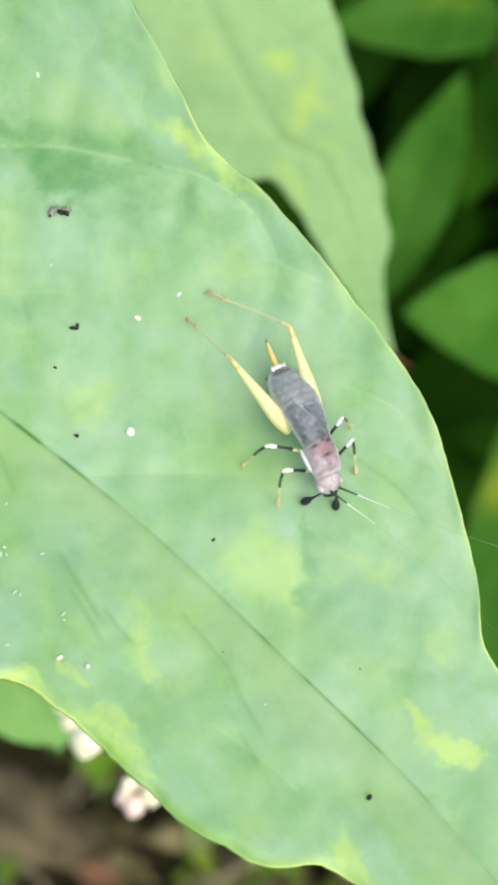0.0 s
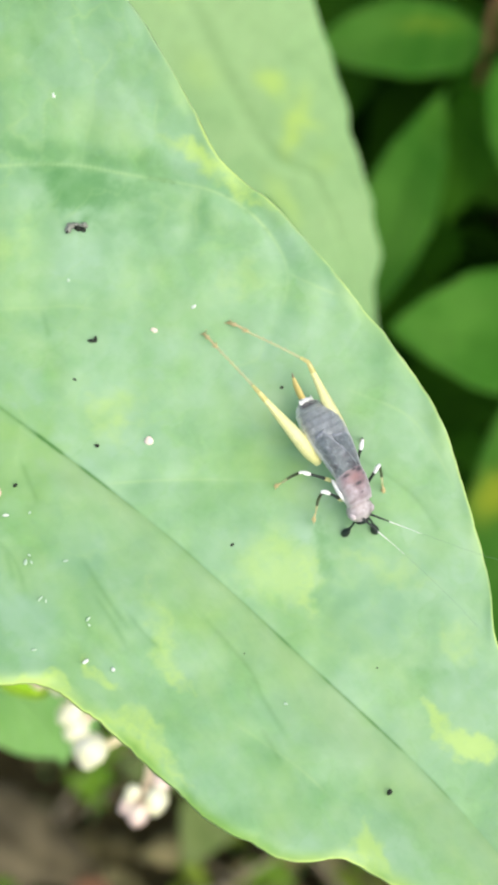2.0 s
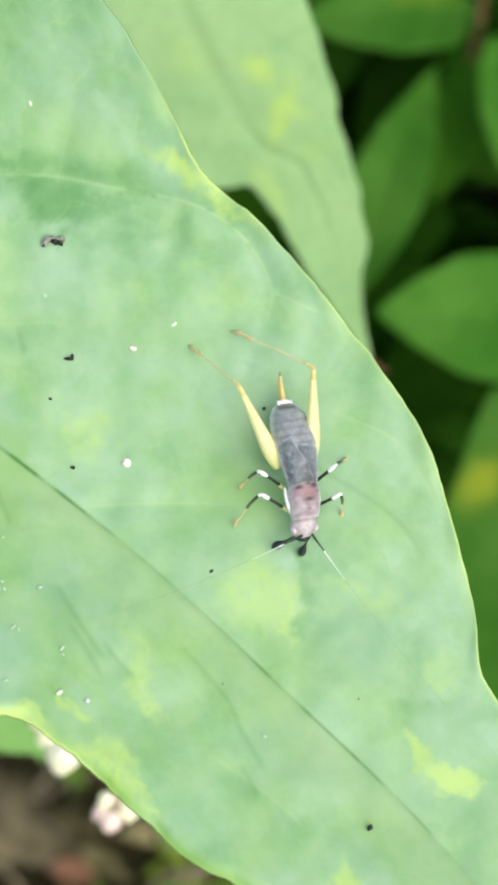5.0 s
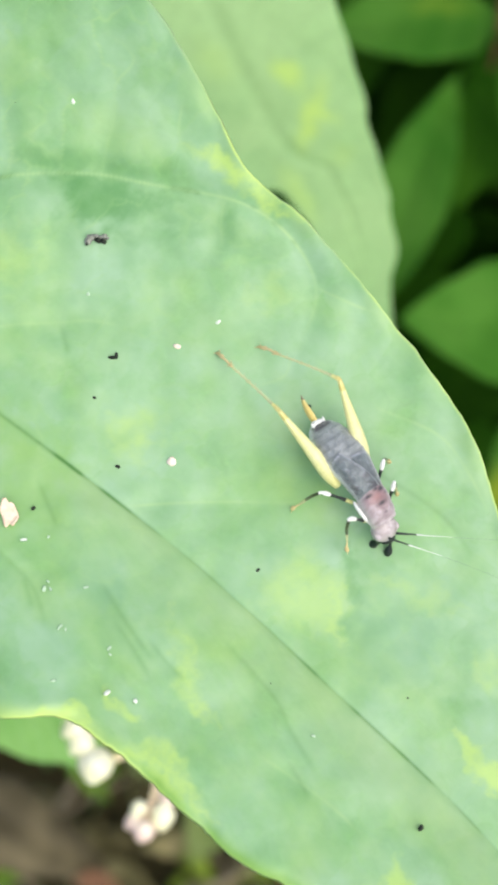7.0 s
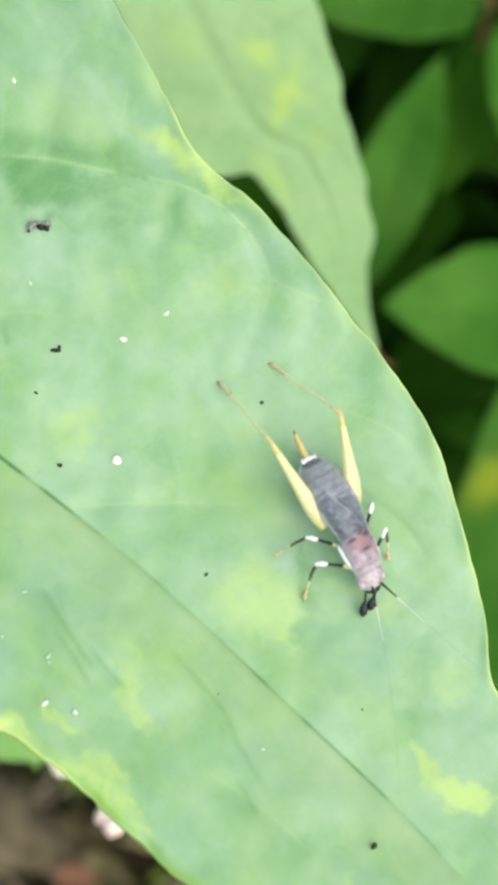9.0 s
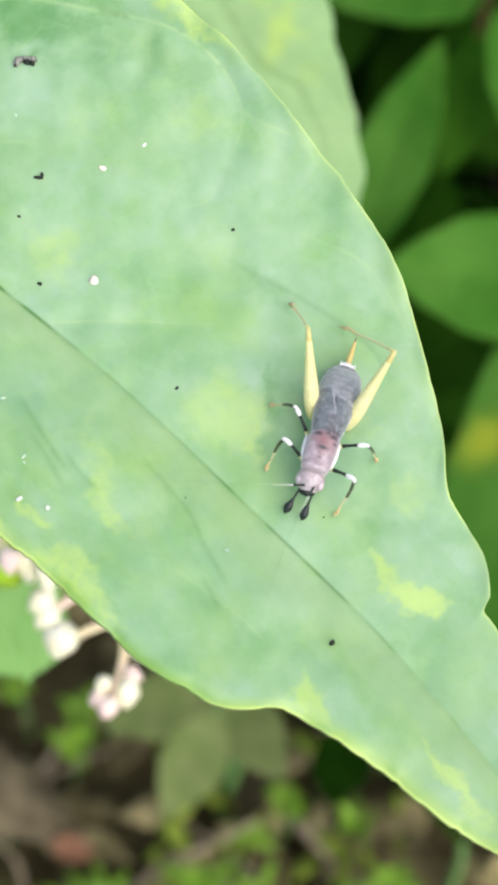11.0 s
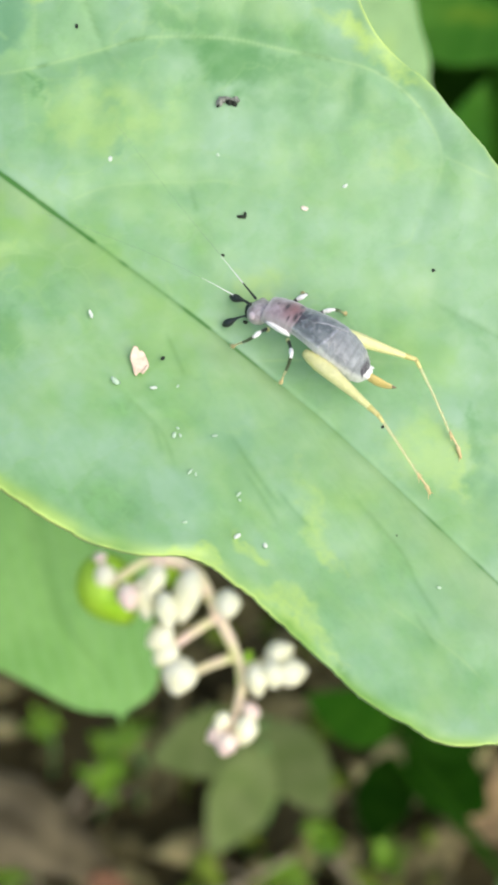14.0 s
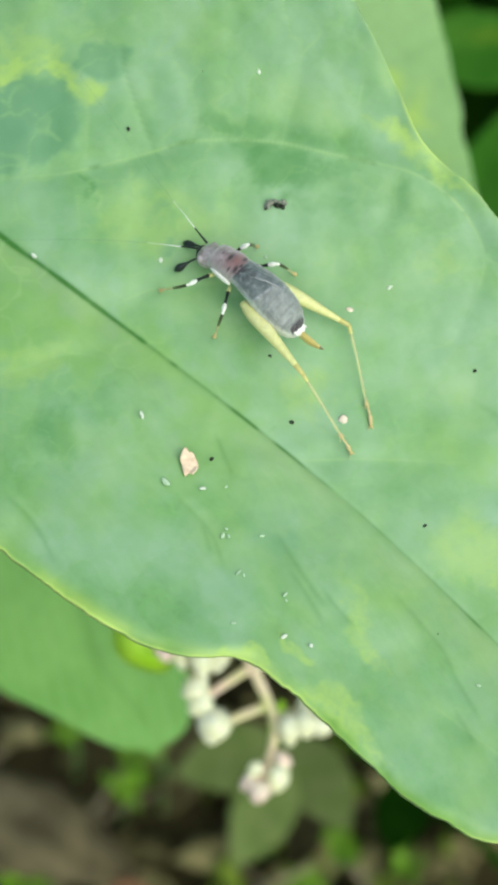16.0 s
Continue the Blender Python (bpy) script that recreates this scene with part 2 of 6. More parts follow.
def part(name, me, parent, m=None, label=""):
    """Links a mesh as a part under a thing, at the pose m in its parent's space."""
    ob = new(name, me)
    ob.parent = parent
    ob.matrix_basis = m if m is not None else Matrix.Identity(4)
    if label:
        tagged(ob, label)
    return ob


def grid_faces(rows, cols, wrap=False):
    out = []
    for i in range(rows - 1):
        for j in range(cols if wrap else cols - 1):
            k = (j + 1) % cols
            out.append((i * cols + j, i * cols + k, (i + 1) * cols + k, (i + 1) * cols + j))
    return out


def sheet(top, thick):
    """A closed sheet from a grid of points (rows, cols, 3): the top face, an underside and a rounded border."""
    rows, cols, _ = top.shape
    du, dv = np.gradient(top, axis=0), np.gradient(top, axis=1)
    nor = np.cross(du, dv)
    nor /= np.linalg.norm(nor, axis=2, keepdims=True) + 1e-9
    if nor[..., 2].mean() < 0:
        nor = -nor
    bottom = top - nor * thick
    n = rows * cols
    verts = np.concatenate([top.reshape(-1, 3), bottom.reshape(-1, 3)])
    faces = grid_faces(rows, cols)
    faces += [tuple(n + q for q in reversed(f)) for f in faces]
    ring = [j for j in range(cols)] + [i * cols + cols - 1 for i in range(1, rows)] + [(rows - 1) * cols + j for j in range(cols - 2, -1, -1)] + [i * cols for i in range(rows - 2, 0, -1)]
    for a, b in zip(ring, ring[1:] + ring[:1]):
        faces.append((b, a, n + a, n + b))
    return verts, faces


def tube(path, radii, sides=10, flat=1.0):
    """A capped tube along path; flat squeezes it sideways."""
    path = [Vector(p) for p in path]
    verts, faces = [], []
    for i, p in enumerate(path):
        d = (path[min(i + 1, len(path) - 1)] - path[max(i - 1, 0)]).normalized()
        side = d.cross(Vector((0, 0, 1)) if abs(d.z) < 0.95 else Vector((1, 0, 0))).normalized()
        up = side.cross(d)
        for k in range(sides):
            a = 2 * math.pi * k / sides
            verts.append(p + float(radii[i]) * (side * math.cos(a) * flat + up * math.sin(a)))
    faces = grid_faces(len(path), sides, True)
    faces.append(tuple(range(sides - 1, -1, -1)))
    faces.append(tuple((len(path) - 1) * sides + k for k in range(sides)))
    return verts, faces


def joined(*pieces):
    """Several (verts, faces) in one."""
    verts, faces = [], []
    for v, f in pieces:
        base = len(verts)
        verts += [tuple(p) for p in v]
        faces += [tuple(q + base for q in g) for g in f]
    return verts, faces


def smooth_path(points, steps=8):
    """Catmull-Rom through the points."""
    pts = [np.array(p, dtype=float) for p in points]
    pts = [2 * pts[0] - pts[1]] + pts + [2 * pts[-1] - pts[-2]]
    out = []
    for i in range(1, len(pts) - 2):
        for k in range(steps):
            t = k / steps
            a, b, c, d = pts[i - 1:i + 3]
            out.append(0.5 * (2 * b + (c - a) * t + (2 * a - 5 * b + 4 * c - d) * t * t + (3 * b - a - 3 * c + d) * t ** 3))
    out.append(pts[-2])
    return np.array(out)


def pebble(size, seed, rough=0.25, rings=7, sides=10):
    """A lumpy rounded body with the given half sizes."""
    rng = random.Random(seed)
    ph = [rng.uniform(0, 6.3) for _ in range(6)]
    verts = []
    for i in range(rings):
        a = math.pi * (0.04 + 0.92 * i / (rings - 1))
        for k in range(sides):
            b = 2 * math.pi * k / sides
            r = 1 + rough * (0.5 * math.sin(2 * b + ph[0] + a) + 0.35 * math.sin(3 * b + ph[1]) * math.sin(2 * a + ph[2]) + 0.3 * math.sin(5 * a + ph[3] + b))
            verts.append((size[0] * r * math.sin(a) * math.cos(b), size[1] * r * math.sin(a) * math.sin(b), size[2] * r * math.cos(a)))
    faces = grid_faces(rings, sides, True)
    faces = [tuple(reversed(f)) for f in faces]
    faces.append(tuple(range(sides)))
    faces.append(tuple((rings - 1) * sides + k for k in range(sides - 1, -1, -1)))
    return verts, faces


def cloud(x, y, seed=0, octaves=4):
    """Fractal value noise, 0 to 1, with cells of one unit."""
    rng = np.random.RandomState(100 + seed)
    table = rng.rand(64, 64)
    out, total, weight = np.zeros(np.shape(x)), 0.0, 1.0
    for k in range(octaves):
        a, b = x * 2 ** k + 17.3 * k + 300, y * 2 ** k * 1.03 + 5.1 * k + 300
        a, b = a * 0.83 + b * 0.56, b * 0.83 - a * 0.56 + 500
        i, j = np.floor(a).astype(int), np.floor(b).astype(int)
        u, v = a - i, b - j
        u, v = u * u * (3 - 2 * u), v * v * (3 - 2 * v)
        p = lambda m, n: table[m % 64, n % 64]
        out = out + weight * ((p(i, j) * (1 - u) + p(i + 1, j) * u) * (1 - v) + (p(i, j + 1) * (1 - u) + p(i + 1, j + 1) * u) * v)
        total += weight
        weight *= 0.55
    return out / total


def wobble(x, y, seed=0.0):
    """Smooth irregular field, about -1 to 1."""
    return (np.sin(1.7 * x + 0.9 * y + seed) + np.sin(-1.1 * x + 2.1 * y + 1.7 * seed + 1) + np.sin(0.6 * x - 1.4 * y + 2.3 * seed + 2) + 0.6 * np.sin(3.3 * x + 2.7 * y + seed * 3)) / 3.6

# ---- ground ----
def build_ground():
    n = 61
    reach = np.concatenate([-np.geomspace(60, 0.6, 14), np.linspace(-0.5, 0.5, 33), np.geomspace(0.6, 60, 14)])
    xs, ys = np.meshgrid(reach, reach + 0.1, indexing="ij")
    near = np.exp(-(xs ** 2 + (ys - 0.1) ** 2) / 0.18)
    zs = near * 0.006 * wobble(xs * 40, ys * 40, 0.4) - 0.006
    n = len(reach)
    verts = np.stack([xs, ys, zs], 2).reshape(-1, 3) / MM
    ob = new("ground", mesh_of("ground", verts, grid_faces(n, n), SOIL))
    tagged(ob, "dark damp soil under the plants", "ground", kind="structure")


build_ground()

# ---- the large leaf that the cricket walks on ----
# Leaf frame: x along the midrib towards the tip, y across to the upper edge, z up from the blade.
TURN = radians(41)
EX, EY = (math.cos(TURN), math.sin(TURN), 0), (math.sin(TURN), -math.cos(TURN), 0)
ORIGIN = (0.0, 0.0, 90.0)
LEAF_POSE = PLANT @ Matrix((
    (EX[0], EY[0], 0, 0),
    (EX[1], EY[1], 0, 0),
    (0, 0, -1, ORIGIN[2] * MM),
    (0, 0, 0, 1)))

UPPER_EDGE = [(-50, 6), (-44, 11), (-35, 14.2), (-27, 14.4), (-22, 13.9), (-18.8, 13.1), (-15.7, 12.1), (-13.2, 10.95), (-11, 10.65), (-8, 10.65), (-4.7, 10.25), (-1, 9.6), (3, 8.8), (6.5, 7.6), (9, 6.05),
              (12.2, 3.95), (14.4, 2.1), (16.1, 0.4), (17.8, -0.4), (19.5, -0.9), (20.6, -1.6), (21.45, -2.5), (21.7, -3.3), (22.7, -3.6), (25.6, -4.9), (27.3, -6.6), (29.6, -8.2), (34, -10.4)]
LOWER_EDGE = [(-50, -11), (-44, -16), (-35, -20), (-25, -21.5), (-16.6, -21.4), (-13.6, -21.15), (-10.6, -20.9), (-7.6, -20.45), (-5, -19.7), (-3.2, -18.7), (-1.5, -17.4), (0.3, -16.8), (3, -16.6),
              (7, -16.75), (10.2, -16.65), (13, -16.2), (14.6, -15.7), (15.8, -14.8), (17, -13.85), (19, -13.4), (21.5, -13.05), (24, -12.8), (27, -12.6), (29.4, -12.1), (34, -10.8)]
MIDRIB = [(-50, -9.3), (-28.5, -8.9), (-22.9, -8.5), (-15.8, -7.9), (-9, -7.4), (-2.3, -7.1), (3, -7.15), (8.7, -7.4), (13.6, -7.6), (18.5, -7.9), (25.5, -8.9), (34, -10.6)]
LOOP_VEINS = [
    [(-28.6, -6.5), (-25.6, -3.2), (-23.4, 0.1), (-21.8, 2.4), (-18.6, 5.2), (-15.8, 6.8), (-11.9, 9.0), (-9.0, 9.6), (-6.3, 9.0), (-4.7, 7.5), (-3.9, 4.5)],
    [(-19.0, -7.7), (-18.0, -5.5), (-16.5, -3.7), (-14.4, -1.7), (-13.3, -0.7), (-10.5, 0.9)],
    [(-25.4, -2.8), (-27.4, -0.4), (-28.2, 0.4)],
    [(-22.1, 2.5), (-22.4, 3.2), (-22.9, 3.7), (-24.3, 4.5), (-26.1, 5.1), (-28.2, 6.9)],
    [(-5.6, -7.2), (-3.3, -5.0), (-1.1, -3.1), (2.0, -0.6)],
    [(-18.0, 5.5), (-18.7, 6.7), (-19.5, 8.4), (-20.4, 9.6), (-20.5, 11.2), (-22.6, 11.3)],
    [(-17.0, 11.0), (-16.2, 9.8), (-14.9, 9.0)],
]
SMALL_VEINS = [
    [(-22.1, -15.6), (-20.5, -14.0), (-19.0, -11.3), (-17.0, -9.9)],
    [(7.9, -12.3), (12.2, -11.9), (14.6, -12.0)],
    [(1.4, 5.6), (4.8, 6.6), (7.3, 6.1), (9.8, 5.0)],
    [(-31.0, -4.1), (-29.8, -5.4), (-28.8, -6.4)],
    [(-29.4, -7.9), (-28.8, -6.4), (-28.2, -5.9)],
    [(-5.3, 8.4), (-3.5, 8.9), (-1.8, 9.5)],
    [(-3.9, 4.6), (-3.6, 3.6), (-4.4, 2.2)],
    [(-12.2, 8.8), (-11.4, 7.6), (-10.6, 6.8)],
]
FURROWS = [
    [(-28.7, 3.9), (-26.6, 2.3), (-22.0, 0.0)],
    [(-0.3, -11.5), (1.2, -11.8), (2.7, -11.9)],
    [(-9.7, -13.1), (-6.7, -13.3), (-4.7, -14.3)],
    [(-4.4, -10.8), (-1.7, -11.6), (0.8, -12.2)],
    [(-16.5, -19.0), (-13.8, -19.2), (-11.6, -19.9)],
    [(-0.7, 1.8), (3.2, 2.8), (7.6, 3.4), (10.5, 2.7)],
    [(-7.8, -12.9), (-6.8, -13.5), (-5.7, -14.2)],
    [(-2.3, -11.9), (-0.4, -12.4), (1.4, -13.0)],
    [(-10.2, -9.0), (-8.8, -9.7), (-7.5, -10.3)],
    [(2.2, -9.0), (6.8, -9.65), (8.6, -10.4), (11.4, -11.3)],
    [(9.3, -11.6), (11.4, -12.3)],
    [(-14.6, -2.0), (-13.9, -2.5), (-13.2, -3.0)],
]
def leaf_height(x, y):
    """Height of the blade over its frame's plane: a gently cupped, twisted sheet."""
    a = np.clip(x * EX[0] + y * EY[0], -36, 26) / 20
    b = np.clip(x * EX[1] + y * EY[1], -32, 34) / 20
    return -(0.333 + 0.829 * a - 2.404 * b - 1.47 * a * a + 3.803 * a * b - 3.968 * b * b - 0.64 * a ** 3 - 0.72 * a * a * b + 0.059 * a * b * b + 0.464 * b ** 3)


def line_distance(x, y, points):
    """Distance of a field of places from a smooth line, and how far along it (0 to 1) the nearest place is."""
    path = smooth_path(points, 6)
    best, along = np.full(x.shape, 1e9), np.zeros(x.shape)
    for i in range(len(path) - 1):
        p, d = path[i], path[i + 1] - path[i]
        t = np.clip(((x - p[0]) * d[0] + (y - p[1]) * d[1]) / (d @ d + 1e-9), 0, 1)
        r = np.hypot(x - p[0] - t * d[0], y - p[1] - t * d[1])
        along = np.where(r < best, (i + t) / (len(path) - 1), along)
        best = np.minimum(best, r)
    return best, along


def patches(x, y, spots, seed):
    out = np.zeros(x.shape)
    k = int(seed * 7)
    wx, wy = x + 2.0 * (cloud(x * 0.8, y * 0.8, k) - 0.5), y + 1.6 * (cloud(x * 0.8, y * 0.8, k + 1) - 0.5)
    for px, py, la, lb, turn, power in spots:
        c, s = math.cos(radians(turn)), math.sin(radians(turn))
        u, v = ((wx - px) * c + (wy - py) * s) / la, (-(wx - px) * s + (wy - py) * c) / lb
        out = np.maximum(out, power * np.clip(1.45 - np.sqrt(u * u + v * v), 0, 1))
    out = out * out * (3 - 2 * out)
    return out


def cells(x, y, size, seed):
    """Irregular cells of about the given size: a random value for each, and the distance from its border in cell sizes."""
    wx = x / size + 1.1 * (cloud(x * 1.3 / size, y * 1.3 / size, seed, 3) - 0.5)
    wy = y / size + 1.1 * (cloud(x * 1.3 / size, y * 1.3 / size, seed + 1, 3) - 0.5)
    table = np.random.RandomState(200 + seed).rand(97, 97, 3)
    i, j = np.floor(wx).astype(int), np.floor(wy).astype(int)
    first, second, value = np.full(x.shape, 9.0), np.full(x.shape, 9.0), np.zeros(x.shape)
    for di in (-1, 0, 1):
        for dj in (-1, 0, 1):
            r = table[(i + di) % 97, (j + dj) % 97]
            d = np.hypot(i + di + 0.15 + 0.7 * r[..., 0] - wx, j + dj + 0.15 + 0.7 * r[..., 1] - wy)
            second = np.where(d < first, first, np.minimum(second, d))
            value = np.where(d < first, r[..., 2], value)
            first = np.minimum(first, d)
    return value, second - first


def inside(x, y, corners, soft, seed):
    """1 inside a ragged outline and 0 outside, with a border of the given softness."""
    k = 1.0 + 3.0 * min(soft, 0.6)
    wx, wy = x + k * (cloud(x * 0.9, y * 0.9, seed, 5) - 0.5), y + k * (cloud(x * 0.9, y * 0.9, seed + 1, 5) - 0.5)
    far, odd = np.full(x.shape, 1e9), np.zeros(x.shape, dtype=bool)
    for (ax, ay), (bx, by) in zip(corners, corners[1:] + corners[:1]):
        dx, dy = bx - ax, by - ay
        t = np.clip(((wx - ax) * dx + (wy - ay) * dy) / (dx * dx + dy * dy + 1e-9), 0, 1)
        far = np.minimum(far, np.hypot(wx - ax - t * dx, wy - ay - t * dy))
        odd ^= ((ay > wy) != (by > wy)) & (wx < dx * (wy - ay) / (by - ay + 1e-12) + ax)
    u = np.clip(0.5 + 0.4 * np.where(odd, far, -far) / soft, 0, 1)
    return u * u * (3 - 2 * u)


def leaf_marks(x, y):
    """The blade's yellow mottling, warm, dark and blue-green areas, some of them painted shade."""
    fields = {key: np.zeros(x.shape) for key in ("blotch", "warm", "dark", "blue")}
    count = [0]

    def area(key, corners, soft, power):
        count[0] += 1
        near = (x > min(c[0] for c in corners) - 3) & (x < max(c[0] for c in corners) + 3) & (y > min(c[1] for c in corners) - 3) & (y < max(c[1] for c in corners) + 3)
        fields[key][near] = np.maximum(fields[key][near], power * inside(x[near], y[near], corners, soft, 300 + 2 * count[0]))

    area("blotch", [(-15.5, 9.2), (-13.6, 10.7), (-12.5, 10.4), (-9.8, 10.6), (-8.3, 10.3), (-10.7, 9.8), (-12.4, 9.6), (-14.3, 9.2)], 0.35, 0.85)
    area("blotch", [(-9.6, -3.9), (-8.2, -2.6), (-6.6, -3.3), (-6.8, -4.7), (-8.4, -4.8)], 0.60, 0.50)
    area("blotch", [(2.4, -5.3), (3.4, -2.9), (5.7, -2.9), (6.9, -3.7), (7.5, -5.1), (5.6, -6.2), (3.6, -6.2)], 1.00, 0.50)
    area("blotch", [(5.2, -3.1), (6.2, -3.1), (7.1, -3.9), (7.5, -5.1), (6.4, -5.2), (5.7, -4.2)], 0.35, 0.60)
    area("blotch", [(15.2, -5.1), (15.9, -4.9), (16.7, -5.2), (18.2, -4.7), (19.9, -4.4), (20.3, -5.2), (18.4, -6.0), (17.1, -5.9), (16.2, -5.7)], 0.25, 0.80)
    area("blotch", [(0.1, -10.1), (1.2, -10.2), (2.0, -11.0), (3.4, -11.7), (4.8, -12.2), (5.8, -12.3), (4.3, -12.9), (2.9, -12.7), (1.2, -11.3)], 0.55, 0.62)
    area("blotch", [(-0.8, -14.7), (0.1, -14.7), (2.0, -14.5), (1.5, -15.0), (0.1, -15.1)], 0.16, 0.75)
    area("blotch", [(2.6, -16.2), (3.4, -14.9), (4.1, -14.6), (6.0, -15.7), (8.1, -16.1), (6.5, -16.3), (4.5, -16.2)], 0.30, 0.70)
    area("blotch", [(17.1, -13.8), (16.6, -12.5), (16.7, -11.7), (18.4, -12.3), (19.7, -12.7), (18.0, -13.5)], 0.30, 0.75)
    area("blotch", [(-2.4, -18.2), (-0.3, -17.0), (0.2, -16.3), (-1.2, -16.6), (-2.6, -17.4)], 0.25, 0.95)
    area("blotch", [(2.0, -16.9), (3.3, -16.6), (5.4, -16.6), (7.0, -16.6), (6.2, -16.0), (4.6, -15.5), (3.0, -15.6)], 0.30, 1.0)
    area("blotch", [(13.4, -1.3), (15.1, -0.3), (16.1, -1.1), (15.1, -2.2)], 0.60, 0.35)
    area("blotch", [(7.1, -1.7), (9.8, 0.4), (11.7, 0.5), (9.6, -1.3)], 0.50, 0.35)
    area("blotch", [(-8.2, 6.3), (-7.2, 7.6), (-5.6, 7.1), (-7.0, 5.4)], 0.50, 0.30)
    area("blotch", [(23.6, -10.3), (24.9, -10.3), (26.6, -11.1), (28.3, -11.0), (29.0, -11.3), (27.4, -11.8), (25.7, -11.4), (24.7, -11.2)], 0.28, 0.75)
    area("blotch", [(3.4, -17.1), (3.6, -15.8), (4.8, -15.9), (6.1, -16.5), (6.1, -17.6), (4.5, -17.5)], 0.30, 0.60)
    area("blotch", [(2.5, -12.4), (3.9, -12.3), (5.2, -12.4), (4.5, -12.9)], 0.20, 0.60)
    area("blotch", [(-33.3, -4.2), (-32.9, -1.5), (-32.0, -0.2), (-30.1, 0.6), (-28.7, 0.5), (-27.2, 1.2), (-26.9, 0.3), (-28.2, -0.1), (-30.3, -0.2), (-31.9, -1.3), (-32.4, -3.6)], 0.22, 0.85)
    area("blotch", [(-35.2, -1.3), (-32.8, 1.2), (-30.2, 1.6), (-31.7, -0.1), (-33.6, -1.7)], 0.50, 0.50)
    area("blotch", [(-23.9, -3.5), (-22.6, -1.7), (-19.5, 0.5), (-17.4, 0.2), (-17.8, -2.3), (-20.5, -4.8), (-23.1, -4.9)], 0.80, 0.38)
    area("blotch", [(-22.5, -14.8), (-21.0, -12.8), (-19.3, -10.6), (-18.4, -12.0), (-20.2, -14.2)], 0.50, 0.40)
    area("warm", [(-28.1, -10.6), (-23.9, -9.7), (-20.0, -9.3), (-17.2, -9.6), (-17.4, -12.3), (-20.0, -13.9), (-24.1, -14.9)], 0.80, 0.70)
    area("warm", [(-18.5, -7.3), (-13.2, -6.8), (-8.8, -7.1), (-8.0, -8.9), (-11.9, -9.1), (-15.9, -9.3)], 0.70, 0.55)
    area("warm", [(-13.0, -8.8), (-10.1, -8.4), (-6.7, -9.0), (-7.7, -11.0), (-10.5, -11.5)], 0.70, 0.50)
    # this warm area paints the green shade beside the resting cricket
    area("warm", [(-2.6, -1.1), (-1.2, 1.0), (1.9, 1.1), (3.7, -1.0), (1.2, -2.3), (-1.4, -2.5)], 0.90, 0.50)
    # dark areas along the loop vein put its crease shading into the colour
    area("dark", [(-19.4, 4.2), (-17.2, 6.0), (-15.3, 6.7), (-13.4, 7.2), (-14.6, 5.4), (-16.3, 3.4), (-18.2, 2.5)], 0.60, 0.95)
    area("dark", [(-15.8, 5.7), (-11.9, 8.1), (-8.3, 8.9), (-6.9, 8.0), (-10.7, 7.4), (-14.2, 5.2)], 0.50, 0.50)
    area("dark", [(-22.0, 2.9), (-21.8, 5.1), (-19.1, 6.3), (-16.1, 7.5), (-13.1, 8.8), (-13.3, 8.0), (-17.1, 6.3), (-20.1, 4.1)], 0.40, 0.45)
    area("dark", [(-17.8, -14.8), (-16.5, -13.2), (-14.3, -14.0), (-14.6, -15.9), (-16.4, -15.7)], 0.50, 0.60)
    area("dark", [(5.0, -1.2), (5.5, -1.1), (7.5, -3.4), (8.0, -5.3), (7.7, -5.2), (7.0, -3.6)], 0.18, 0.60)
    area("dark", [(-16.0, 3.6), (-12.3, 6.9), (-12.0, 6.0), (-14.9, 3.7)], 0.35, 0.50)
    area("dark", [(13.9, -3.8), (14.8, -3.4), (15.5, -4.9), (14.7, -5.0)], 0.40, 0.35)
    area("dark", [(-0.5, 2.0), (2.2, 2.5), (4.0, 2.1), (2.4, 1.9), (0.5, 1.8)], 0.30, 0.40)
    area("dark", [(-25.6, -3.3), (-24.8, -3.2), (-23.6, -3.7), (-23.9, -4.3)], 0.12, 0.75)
    area("blue", [(-32.5, -3.9), (-32.1, -1.5), (-29.8, 0.1), (-28.2, -0.1), (-26.1, -2.3), (-28.8, -6.1), (-29.7, -7.1)], 0.30, 0.75)
    area("blue", [(-30.0, 1.2), (-29.9, 2.5), (-27.7, 3.6), (-27.3, 2.3), (-28.5, 1.1)], 0.22, 0.80)
    area("blue", [(-21.3, -2.2), (-21.3, -1.2), (-20.4, -0.8), (-20.0, -1.5), (-20.8, -2.3)], 0.16, 0.80)
    area("blue", [(-19.5, -3.0), (-19.1, -2.4), (-18.6, -2.8), (-18.9, -3.3)], 0.14, 0.80)
    area("blue", [(7.3, -3.9), (8.7, -1.2), (11.5, -0.7), (12.7, -3.2), (11.0, -5.5), (8.8, -5.7)], 0.80, 0.45)
    area("blue", [(-7.4, -10.0), (-5.8, -9.1), (-2.5, -10.6), (0.5, -12.6), (-2.5, -12.8), (-5.8, -12.2)], 0.70, 0.40)
    return fields


